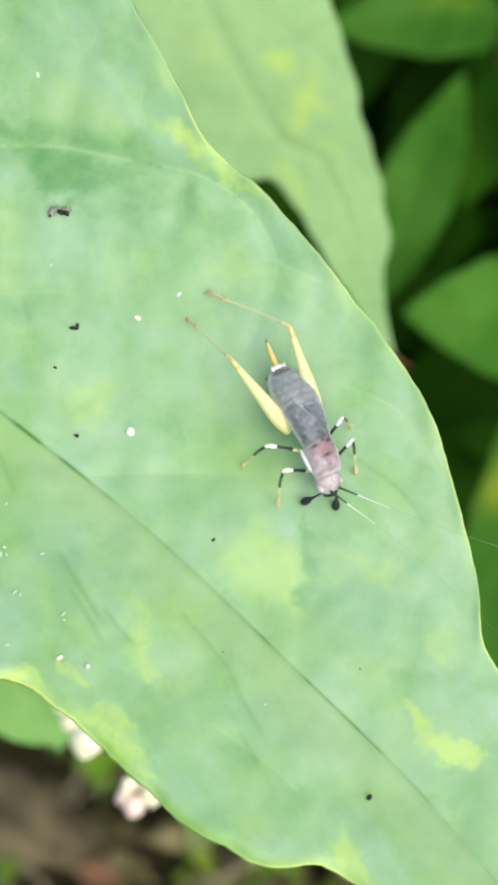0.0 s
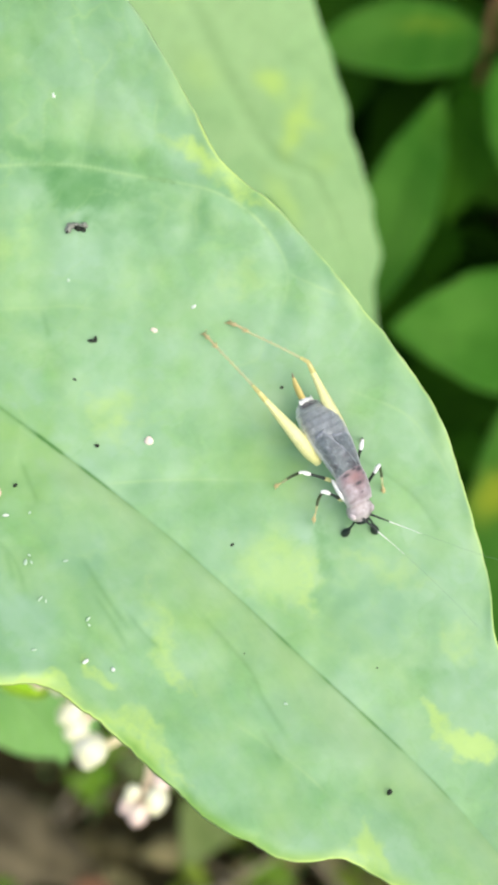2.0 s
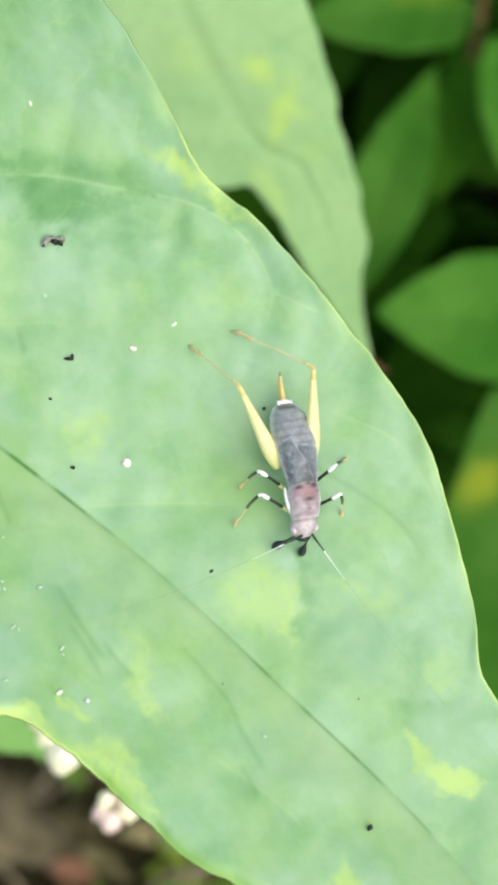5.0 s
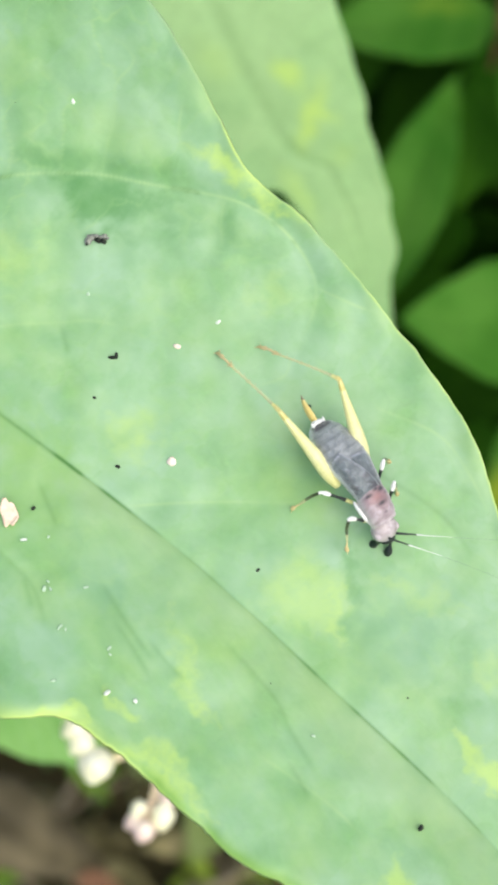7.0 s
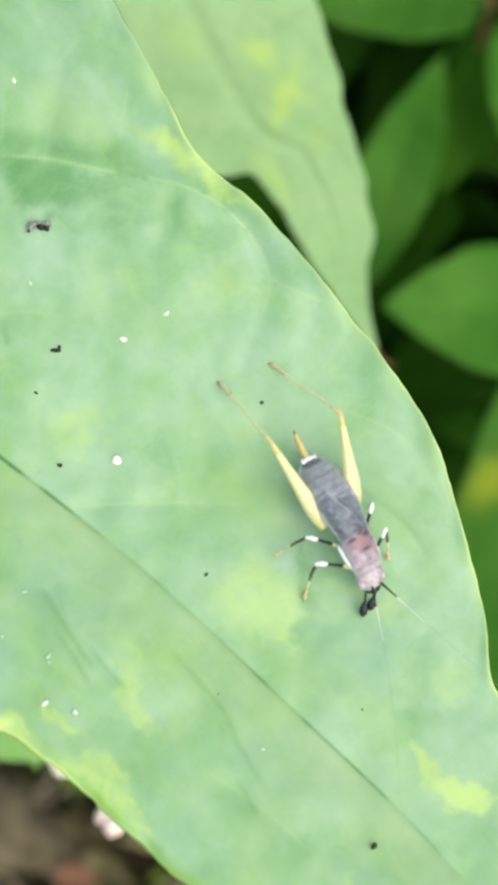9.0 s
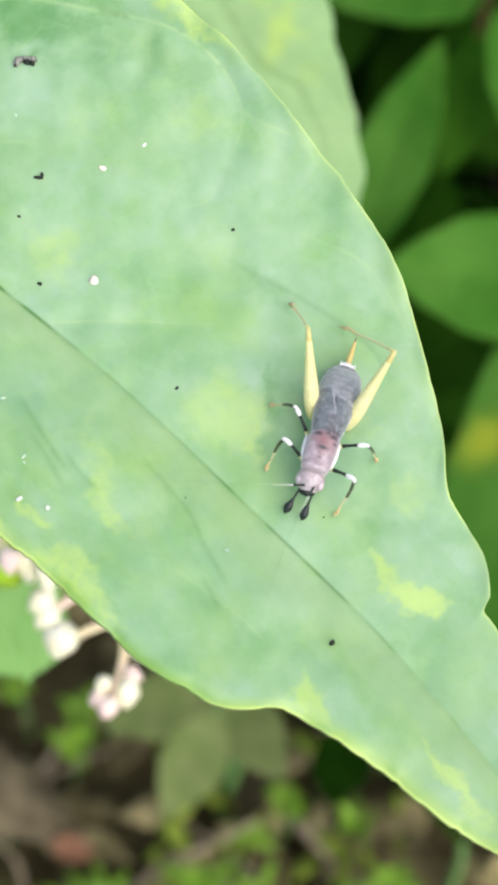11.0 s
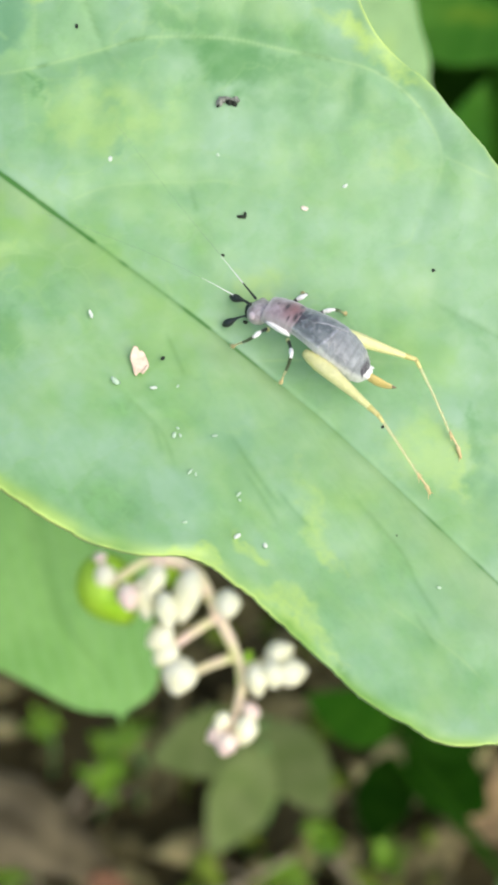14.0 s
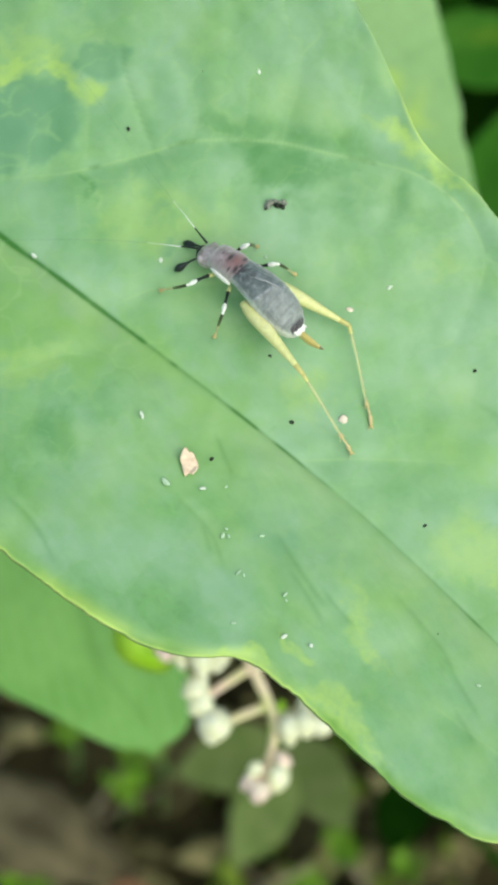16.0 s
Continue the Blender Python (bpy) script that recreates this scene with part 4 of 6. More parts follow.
def build_raceme():
    d = 131.0
    under = spot(-37, -16, 180)
    foot = Vector((under.x, under.y, 0.0))
    spike = plant_at("flower_spike", foot, "drooping pinkish flower spike with cream closed buds", "flower")
    inv = spike.matrix_basis.inverted()
    top = spot(-24, 6, 128)
    stem_from(spike, [spot(-24, 6, 128), spot(-14.7, 12.0, d), spot(-12.8, 13.1, d), spot(-10.9, 14.3, d), spot(-9.8, 16.1, d), spot(-8.8, 18.2, d), spot(-7.9, 20.1, d), spot(-7.3, 21.9, d), spot(-7.4, 24.0, d), spot(-8.3, 26.8, d)], 0.62, 0.36, FLOWER_STEM)
    stem_from(spike, [top, spot(-28, -6, 129), spot(-35, -15, 138), under, foot + Vector((0, 0, -0.008))], 0.8, 1.5, STEM, "stalk")
    for pts in ([(-9.4, 17.7), (-11.1, 18.8), (-12.7, 19.9)], [(-8.2, 20.8), (-9.7, 21.3), (-11.3, 22.0)], [(-7.3, 21.8), (-5.9, 21.2), (-4.5, 21.0)], [(-12.6, 13.4), (-14.7, 13.3), (-16.6, 14.4), (-17.6, 15.3)], [(-9.8, 16.1), (-9.3, 16.4), (-8.6, 16.6)]):
        stem_from(spike, [spot(x, y, d - 0.3 * i) for i, (x, y) in enumerate(pts)], 0.40, 0.34, FLOWER_STEM, "branch")
    rng = random.Random(5)
    # x, y, direction in degrees (0 right, 90 down), length, radius, colour
    upper_buds = [(-19.2, 13.2, 57, 6.2, 2.25, GREEN_BUD), (-18.1, 13.6, 82, 2.7, 0.84, BUD), (-18.5, 12.7, 72, 0.9, 0.47, PINK_BUD), (-16.4, 15.0, 77, 2.3, 0.75, PINK_BUD), (-15.2, 14.6, 80, 3.5, 0.84, BUD), (-13.7, 13.6, 112, 2.9, 0.79, BUD),
            (-12.9, 13.7, 81, 1.9, 0.89, GREEN_BUD), (-11.2, 13.9, 102, 4.4, 1.0, BUD), (-13.5, 15.7, 78, 2.9, 0.79, BUD), (-9.4, 16.6, -3, 2.1, 1.03, BUD), (-12.8, 18.5, 142, 2.4, 0.93, BUD), (-12.5, 19.7, 135, 2.3, 0.93, BUD), (-11.8, 20.8, 104, 3.0, 1.26, BUD)]
    lower_buds = [(-6.3, 21.2, 84, 2.7, 0.84, BUD), (-5.2, 20.8, 78, 2.4, 0.79, BUD), (-5.4, 20.7, -19, 2.4, 0.84, BUD), (-4.7, 21.9, -4, 2.7, 1.03, BUD), (-6.8, 25.1, 99, 2.5, 0.84, BUD), (-8.2, 26.4, 107, 2.1, 0.79, PINK_BUD), (-8.7, 26.1, 135, 1.8, 0.61, PINK_BUD),
            (-7.2, 24.3, 36, 1.7, 0.51, PINK_BUD), (-8.4, 25.0, 132, 1.5, 0.55, BUD), (-6.6, 20.3, 110, 3.0, 0.50, GREEN_BUD)]
    for i, (x, y, a, length, radius, mat) in enumerate(upper_buds + lower_buds):
        m = PLANT @ Matrix.Translation(Vector((x, y, (d + 1.0 if mat is GREEN_BUD else d - 0.9) + rng.uniform(-0.5, 0.5))) * MM) @ pose(0, 0, 0, rng.uniform(-18, 18), 0, a - 90)
        part("bud", bud_mesh("bud", 0.96 * length, 1.20 * radius, mat, i), spike, inv @ m)
    return spike


flower_spike = build_raceme()


# ---- low herbs, litter and twigs on the ground ----
def build_herbs():
    for i, (b, t, w) in enumerate([((-1.5, 35.2, 207), (-14.8, 38.8, 204), 8.2), ((-0.8, 37.5, 206), (-7.2, 50.2, 204), 8), ((-0.6, 34.5, 208), (7.4, 45.8, 206), 8.2)]):
        base, tip = spot(*b), spot(*t)
        foot = Vector((base.x, base.y + 0.002, 0.0))
        herb = plant_at("low_herb", foot, "low herb with a broad dull olive leaf", "plant", "olive herbs")
        blade("leaf_blade", herb, base, tip, w, HERB_LEAF, facing=VIEWER + Vector((0.1 * i, 0, 0.2)), arch=0.05, fold=0.1, seed=i)
        stem_from(herb, [base, (base + foot) / 2 + Vector((0.003, 0.002, 0)), foot + Vector((0, 0, -0.008))], 0.5, 0.8)
    tan = [((45, 36, 216), (26, 52, 220), 10, TAN_LEAF, "curled tan dead leaf on the ground"), ((-48, 43, 222), (-18.5, 57, 226), 12, DEAD_LEAF, "broad curled grey-brown dead leaf on the ground"), ((-23, 57, 222), (-17, 59, 224), 3.4, RUST_LEAF, "rust-red dead leaf on the ground")]
    for i, (b, t, w, mat, label) in enumerate(tan):
        base, tip = spot(*b), spot(*t)
        dead = plant_at("dead_leaf", (base.x, base.y, 0.0), label, "dead leaf")
        blade("leaf_blade", dead, base, tip, w, mat, facing=VIEWER + Vector((0, 0.3, 0.2)), arch=0.20 if i == 1 else 0.12, fold=-0.55 if i == 1 else 0.3, ripple=0.06, seed=i + 2)
        stem_from(dead, [base, Vector((base.x + 0.002, base.y + 0.004, base.z * 0.5)), Vector((base.x, base.y + 0.002, -0.007))], 0.5, 0.6, TWIG)


def build_litter():
    rng = random.Random(3)
    verts, faces = [], []
    # crumbled dead leaves
    for _ in range(2600):
        x, y = rng.uniform(-0.12, 0.12), rng.uniform(-0.03, 0.33)
        s, a = rng.uniform(2, 7), rng.uniform(0, 6.3)
        n, k = 5, 4
        u, v = np.meshgrid(np.linspace(-1, 1, n), np.linspace(-1, 1, k), indexing="ij")
        px = s * u * (1 - 0.3 * v * v)
        py = 0.45 * s * v * (1 - 0.7 * u * u)
        pz = rng.uniform(-0.15, 0.3) * s * (u * u + v * v) * 0.5 + rng.uniform(-0.3, 0.3) * px
        ca, sa = math.cos(a), math.sin(a)
        top = np.stack([x / MM + px * ca - py * sa, y / MM + px * sa + py * ca, pz + rng.uniform(-1, 5)], 2)
        sv, sf = sheet(top, 0.3)
        base = len(verts)
        verts += [tuple(p) for p in sv]
        faces += [tuple(q + base for q in f) for f in sf]
    ob = new("leaf_litter", mesh_of("leaf_litter", verts, faces, LITTER))
    tagged(ob, "crumbled brown dead leaves covering the soil", "leaf litter", kind="stuff")
    verts, faces = [], []
    # low mossy growth
    for _ in range(2200):
        x, y = rng.uniform(-0.12, 0.12), rng.uniform(-0.03, 0.33)
        if cloud(np.array(x * 40), np.array(y * 40), 31, 2) < (0.60 if y < 0.115 else 0.36):
            continue
        s, a, lift = rng.uniform(1.2, 3.6), rng.uniform(0, 6.3), rng.uniform(0, 10)
        u, v = np.meshgrid(np.linspace(-1, 1, 5), np.linspace(-1, 1, 3), indexing="ij")
        px, py = s * u, 0.4 * s * v * (1 - 0.75 * u * u)
        pz = -0.2 * s * u * u + rng.uniform(-0.5, 0.5) * px
        ca, sa = math.cos(a), math.sin(a)
        sv, sf = sheet(np.stack([x / MM + px * ca - py * sa, y / MM + px * sa + py * ca, pz + lift], 2), 0.2)
        base = len(verts)
        verts += [tuple(p) for p in sv]
        faces += [tuple(q + base for q in f) for f in sf]
        # a short stalk down to the soil
        tv, tf = tube([(x / MM, y / MM, lift), (x / MM + 0.5, y / MM, -8)], [0.18, 0.2], 4)
        base = len(verts)
        verts += [tuple(p) for p in tv]
        faces += [tuple(q + base for q in f) for f in tf]
    ob = new("ground_cover", mesh_of("ground_cover", verts, faces, COVER))
    tagged(ob, "low mossy green growth between the dead leaves", "ground cover", kind="stuff")
    # three twigs that stand out, and one bent pale one
    for points, r in (([(-16, 67, 228), (-8.2, 61.2, 227), (-2.2, 58.2, 226), (4.5, 54.8, 227)], 0.55), ([(9.7, 54.7, 227), (13.5, 59.1, 226), (18, 65, 227), (22, 73, 226)], 0.5), ([(-40, 54.6, 230), (-34.3, 56.7, 228), (-29.8, 58.5, 227), (-27.2, 62.1, 227), (-26.7, 70, 228)], 0.6)):
        path = smooth_path([spot(*p) / MM for p in points], 8)
        twig = new("twig", mesh_of("twig", *tube(path, np.linspace(r, 0.6 * r, len(path)), 8), TWIG))
        tagged(twig, "bent pale grey-brown dead twig over the litter", "twig", "twigs on the soil")
    for i in range(60):
        x, y = rng.uniform(-0.10, 0.10), rng.uniform(0.0, 0.28)
        a, length = rng.uniform(-0.9, 0.9) + (0 if rng.random() < 0.6 else 1.6), rng.uniform(25, 70)
        p = [np.array([x / MM, y / MM, rng.uniform(0, 4)])]
        for k in range(4):
            a += rng.uniform(-0.25, 0.25)
            p.append(p[-1] + np.array([math.cos(a), math.sin(a), rng.uniform(-0.06, 0.06)]) * length / 4)
        path = smooth_path(p, 4)
        path[:, 2] = np.clip(path[:, 2], -1, 9)
        r = rng.uniform(0.35, 1.0)
        twig = new("twig", mesh_of("twig", *tube(path, np.linspace(r, 0.5 * r, len(path)), 7), TWIG))
        tagged(twig, "thin grey-brown dead twig lying on the soil", "twig", "twigs on the soil")


def build_shade_herb():
    """A low herb under the large leaf's tip, its colour darkened for the shade there."""
    foot = Vector((0.030, 0.058, 0.0))
    herb = plant_at("low_herb", foot, "dark green low herb in the shade under the large leaf", "plant")
    head = foot + Vector((0, 0, 0.026))
    stem_from(herb, [foot + Vector((0, 0, -0.008)), foot + Vector((0.001, 0.001, 0.012)), head], 0.8, 0.5)
    for i, (b, t, w) in enumerate((((16, 36.5, 212), (4.5, 31.5, 208), 7), ((17, 36, 213), (22, 24, 206), 9), ((18, 37, 213), (31, 33, 210), 9), ((18, 39, 214), (29, 47, 216), 9), ((16, 39.5, 214), (14, 51, 217), 8))):
        base, tip = spot(*b), spot(*t)
        blade("leaf_blade", herb, base, tip, w, DEEP_SHADE_LEAF if i > 2 else SHADE_LEAF, facing=VIEWER + Vector((0.1 * i - 0.2, 0, 0.2)), arch=0.06, fold=0.12, seed=i * 0.9)
        stem_from(herb, [base, (base + head) / 2, head], 0.3, 0.4, SHADE_LEAF, "petiole")


def build_sprigs():
    rng = random.Random(8)
    # a few in the brown litter, then a dense bright band further out
    spots = [(-20.9, 42.8), (-22.4, 46), (-29.3, 40.6), (-16.2, 44.6), (7.5, 55), (-31, 55), (4.5, 57.5), (18.5, 56), (-35, 60)]
    spots += [(-36 + 5.4 * (k % 13) + rng.uniform(-1.8, 1.8), 66.0 + 4.2 * (k // 13) + rng.uniform(-1.4, 1.4)) for k in range(52) if rng.random() < 0.72]
    for i, (x, y) in enumerate(spots):
        g = spot(x, y, (235 - 0.5 * y) / 0.866 - 9)
        foot = Vector((g.x, g.y, 0.0))
        sprig = plant_at("seedling", foot, "bright green seedling with small leaves on the soil", "seedling", "green seedlings")
        head = foot + Vector((rng.uniform(-0.002, 0.002), rng.uniform(-0.002, 0.002), rng.uniform(0.006, 0.016)))
        stem_from(sprig, [foot + Vector((0, 0, -0.008)), (foot + head) / 2 + Vector((0.001, 0, 0)), head], 0.4, 0.3)
        count = rng.randint(6, 10) if i < 9 else rng.randint(8, 12)
        for k in range(count):
            a = 2 * math.pi * k / count + rng.uniform(-0.4, 0.4)
            tip = head + Vector((math.cos(a), math.sin(a), rng.uniform(-0.2, 0.4))) * rng.uniform(0.0018, 0.0046 if i < 9 else 0.0064)
            blade("leaf_blade", sprig, head, tip, rng.uniform(0.8, 2.0), SPRIG_LEAF, facing=(0, 0, 1), arch=0.1, fold=0.1, seed=k, rows=12, cols=7, thick=0.15)


build_herbs()
build_litter()
build_shade_herb()
build_sprigs()

# ---- specks and crumbs on the leaf ----
def on_leaf(x, y, lift=0.0, turn=0.0):
    z = float(leaf_height(np.array(float(x)), np.array(float(y)))) + 0.10 * float(wobble(np.array(x * 0.55), np.array(y * 0.55), 1.0)) + lift
    return LEAF_POSE @ Matrix.Translation(Vector((x, y, z)) * MM) @ pose(0, 0, 0, 0, 0, turn)


def speck(name, x, y, size, mat, label, category, group="", seed=0, turn=0.0, rough=0.3):
    ob = new(name, mesh_of(name, *pebble(size, seed, rough), mat))
    ob.matrix_basis = on_leaf(x, y, size[2] * 0.6, turn)
    return tagged(ob, label, category, group)


def build_specks():
    for i, (x, y, r) in enumerate([(-10.60, -3.83, 0.14), (-7.25, -5.81, 0.17), (1.98, -5.19, 0.15), (16.75, -9.76, 0.23), (-25.01, 0.39, 0.16), (-1.50, 3.29, 0.15), (-9.19, -10.31, 0.17), (-24.0, 5.5, 0.08), (6.2, -9.2, 0.06), (12.3, -5.2, 0.07)]):
        speck("frass_grain", x, y, (r * 0.75, r * 0.62, r * 0.5), FRASS, "tiny black grain of insect droppings on the leaf", "speck", "black grains on the leaf", i, 40 * i)
    speck("frass_grain", -11.27, -1.56, (0.22, 0.11, 0.12), FRASS, "bent black grain of insect droppings on the leaf", "speck", "black grains on the leaf", 21, 41)
    speck("frass_grain", -11.17, -1.36, (0.17, 0.11, 0.12), FRASS, "bent black grain of insect droppings on the leaf", "speck", "black grains on the leaf", 22, 128)
    # the clump of grey debris
    clump = new("debris_clump")
    clump.matrix_basis = on_leaf(-16.05, 2.75, 0.0, 0)
    tagged(clump, "small clump of grey and black debris on the leaf", "debris")
    rng = random.Random(4)
    ca, sa = math.cos(TURN), math.sin(TURN)
    for k, (dx, dy, a, b, mat) in enumerate([(-0.44, -0.10, 0.24, 0.20, CRUMB), (-0.30, 0.08, 0.20, 0.14, CRUMB), (-0.06, 0.16, 0.22, 0.12, CRUMB), (0.08, -0.06, 0.24, 0.13, FRASS), (0.34, -0.14, 0.24, 0.10, FRASS), (0.40, 0.12, 0.20, 0.12, CRUMB), (0.22, 0.10, 0.16, 0.09, CRUMB), (-0.52, -0.24, 0.13, 0.08, FRASS), (0.56, 0.02, 0.12, 0.08, CRUMB)]):
        part("crumb", mesh_of("crumb", *pebble((a, b, 0.13), k + 30, 0.5), mat), clump, pose((dx * ca - dy * sa) * MM, (dx * sa + dy * ca) * MM, 0.1 * MM, 0, 0, 41 + rng.uniform(-40, 40)))
    whites = [(-5.23, -3.75, 0.30, 0.22), (-9.01, 1.14, 0.20, 0.14), (-8.18, 3.58, 0.15, 0.11), (-18.70, -3.89, 0.17, 0.11), (-13.64, -11.05, 0.22, 0.11), (-24.13, -8.43, 0.18, 0.13), (-8.49, -11.83, 0.17, 0.10), (-0.10, -14.81, 0.18, 0.13), (1.29, -14.20, 0.14, 0.11),
              (-21.63, 7.50, 0.15, 0.11), (-10.2, -12.9, 0.26, 0.13), (-14.5, 0.2, 0.10, 0.08), (-1.45, -13.1, 0.13, 0.07), (-6.0, -13.0, 0.17, 0.08), (-5.75, -12.8, 0.12, 0.05), (-6.1, -12.6, 0.10, 0.05), (-2.6, -16.05, 0.12, 0.06), (-4.1, -13.9, 0.15, 0.06), (-3.8, -13.8, 0.10, 0.05), (-1.2, -13.3, 0.09, 0.05), (9.6, -9.8, 0.10, 0.07), (-4.4, -11.6, 0.14, 0.06), (-7.6, -10.9, 0.08, 0.06)]
    for i, (x, y, a, b) in enumerate(whites):
        speck("white_grain", x, y, (1.15 * a, 1.15 * b, 0.35 * b) if i >= 10 else (a, b, 0.45 * b), PALE_PEACH if i < 2 else PALE_CRUMB if i >= 10 else CHALK, "tiny peach-coloured grain on the leaf" if i < 2 else "tiny chalky white grain on the leaf", "speck", "white grains on the leaf", i + 50, 37 * i)
    # the larger flake
    u, v = np.meshgrid(np.linspace(-1, 1, 13), np.linspace(-1, 1, 9), indexing="ij")
    px = 0.62 * u * (1 - 0.22 * v) + 0.07 * np.sin(5 * v)
    py = 0.44 * v * np.sqrt(np.clip(1 - 0.75 * u ** 2, 0.05, 1)) + 0.16 * u + 0.03 * np.sin(5 * u)
    pz = 0.14 + 0.12 * u * v + 0.10 * u ** 2 + 0.03 * np.sin(6 * u + 3 * v)
    flake = new("petal_flake", mesh_of("petal_flake", *sheet(np.stack([px, py, pz], 2), 0.10), PETAL))
    flake.matrix_basis = on_leaf(-10.0, -11.25, 0.05, -55)
    tagged(flake, "dry pale peach petal flake lying on the leaf", "petal")


build_specks()


# ---- the cricket: y forwards, x to its right, z up ----
def loft(rings, sides=28, power=2.2):
    """Closed body from rings (y, half width, height above, depth below, centre z)."""
    verts = []
    for y, w, up, down, zc in rings:
        for k in range(sides):
            a = 2 * math.pi * k / sides
            c, s = math.cos(a), math.sin(a)
            c, s = math.copysign(abs(c) ** (2 / power), c), math.copysign(abs(s) ** (2 / power), s)
            verts.append((w * c, y, zc + (up if s > 0 else down) * s))
    faces = grid_faces(len(rings), sides, True)
    faces.append(tuple(range(sides - 1, -1, -1)))
    faces.append(tuple((len(rings) - 1) * sides + k for k in range(sides)))
    if rings[0][0] < rings[-1][0]:
        faces = [tuple(reversed(f)) for f in faces]
    return verts, faces


def banded(verts_faces, length, bands, name, sides):
    """A limb mesh whose rings take the material of the band that they lie in: bands of (end fraction, material)."""
    verts, faces = verts_faces
    mats = []
    for _, m in bands:
        if m not in mats:
            mats.append(m)
    slots = []
    for f in faces:
        t = sum(verts[i][1] for i in f) / len(f) / length
        slots.append(next((mats.index(m) for end, m in bands if t <= end), mats.index(bands[-1][1])))
    return mesh_of(name, verts, faces, mats, slots)


def limb(points, radii, length, bands, name, sides=12, flat=1.0, steps=8):
    path = smooth_path(points, steps)
    t = np.linspace(0, 1, len(radii))
    r = np.interp(np.linspace(0, 1, len(path)), t, radii)
    return banded(tube(path, r, sides, flat), length, bands, name, sides)


def spines(base, count, y0, y1, size):
    """Short spines on both sides of a hind shin."""
    out = [base]
    for i in range(count):
        y = y0 + (y1 - y0) * i / (count - 1)
        for side in (-1, 1):
            out.append(tube([(0.05 * side, y, 0.05), (0.05 * side + size * 0.5 * side, y + size * 0.6, 0.05 + size * 0.4)], [0.022, 0.004], 5))
    return joined(*out)


def hump(y):
    """Rise of the arched back over the straight line from head to tail."""
    return 1.0 * (1 - ((y + 0.1) / 3.5) ** 2)


def build_cricket():
    cricket = new("cricket")
    tagged(cricket, "small slate-grey and rose cricket with straw-yellow hind legs on the leaf", "insect")
    # abdomen with overlapping rings
    rings, pale, dark_tip = [], [], []
    outline = [(1.2, 0.70), (0.5, 0.78), (-0.2, 0.90), (-1.1, 1.03), (-2.0, 1.11), (-2.75, 1.07), (-3.35, 0.90), (-3.7, 0.67), (-3.92, 0.38), (-4.0, 0.20)]
    oy, ow = [p[0] for p in outline][::-1], [p[1] for p in outline][::-1]
    for i in range(64):
        y = 1.2 - 5.20 * i / 63
        w = float(np.interp(y, oy, ow))
        step = 0.0
        if y < -0.9:
            step = 0.035 * (((-0.9 - y) / 0.42) % 1.0)
        rings.append((y, w + step, 0.84 * w + step, 0.90 * w, -0.05))
    rings = [(y, w, up, down, zc + hump(y)) for y, w, up, down, zc in rings]
    body = loft(rings, 36)
    for x, y, z in body[0]:
        edge = np.clip((abs(x) / max(float(np.interp(y, oy, ow)), 0.1) - 0.80) * 6, 0, 1) * np.clip(-y * 0.8, 0, 1)
        edge = edge * np.clip((0.34 - z + hump(y)) * 6, 0, 1)
        z = z - hump(y)
        under = np.clip((-0.12 - z) * 6, 0, 1)
        fleck = float(np.clip(3.5 * cloud(np.array(x * 2.4), np.array(y * 3.2), 81, 3) - 1.9, 0, 1)) * 0.16
        seam = 0.22 * float(y < -0.9 and ((-0.9 - y) / 0.42) % 1.0 > 0.80)
        spot_dark = float(np.clip(3.5 * cloud(np.array(x * 2.8), np.array(y * 2.2), 82, 3) - 2.0, 0, 1)) * 0.2
        pale.append(max(edge * 0.9, under * 0.5, float(y < -3.82) * 0.9 * (z < 0.15), fleck))
        dark_tip.append(max(np.clip((-3.55 - y) * 9, 0, 1) * np.clip(z * 6 - 0.2, 0, 1) * float(abs(x) < 0.5), max(spot_dark, seam) * float(z > 0)))
    part("abdomen", mesh_of("abdomen", body[0], body[1], SLATE, attributes={"pale": pale, "tip": dark_tip}), cricket)
    # forewings: two thin overlapping shells on the back
    for side in (1, -1):
        u, v = np.meshgrid(np.linspace(0, 1, 34), np.linspace(0, 1, 16), indexing="ij")
        y = 0.72 - (2.65 - 0.35 * (v - 0.2) ** 2 - 0.30 * v + 0.22 * side) * u
        w = np.interp(y, oy, ow) + 0.025
        inner = 128 - 62 * u if side > 0 else 96 + 0 * u
        a = np.radians(inner + (8 - inner) * v)
        px = side * (w * np.sign(np.cos(a)) * np.abs(np.cos(a)) ** 0.92)
        pz = -0.045 + (0.855 * w) * np.abs(np.sin(a)) ** 0.92 + 0.015 + (0.022 if side > 0 else 0.0) + 0.035 * (cloud(u * 7, v * 5, 3 + side, 3) - 0.5)
        pale = np.exp(-(v / 0.035) ** 2) * np.clip((u - 0.35) * 4, 0, 1) * (0.55 if side > 0 else 0.0) + np.exp(-((u - 0.97) / 0.03) ** 2) * 0.55 * np.clip(2.5 * cloud(u * 3, v * 9, 18 + side, 2) - 0.5, 0, 1) + np.clip((v - 0.84) * 7, 0, 1) * 0.9 + 0.5 * np.clip(3 * cloud(u * 9, v * 7, 8, 2) - 1.9, 0, 1)
        dark = 0.8 * np.exp(-(u / 0.035) ** 2) + 1.0 * np.clip(6 * cloud(u * 10, v * 5 + side, 12, 2) - 3.0, 0, 1) * np.clip(1.5 - 2.2 * u, 0, 1)
        top = np.stack([px, y, pz + hump(y)], 2)
        wing = sheet(top, 0.03)
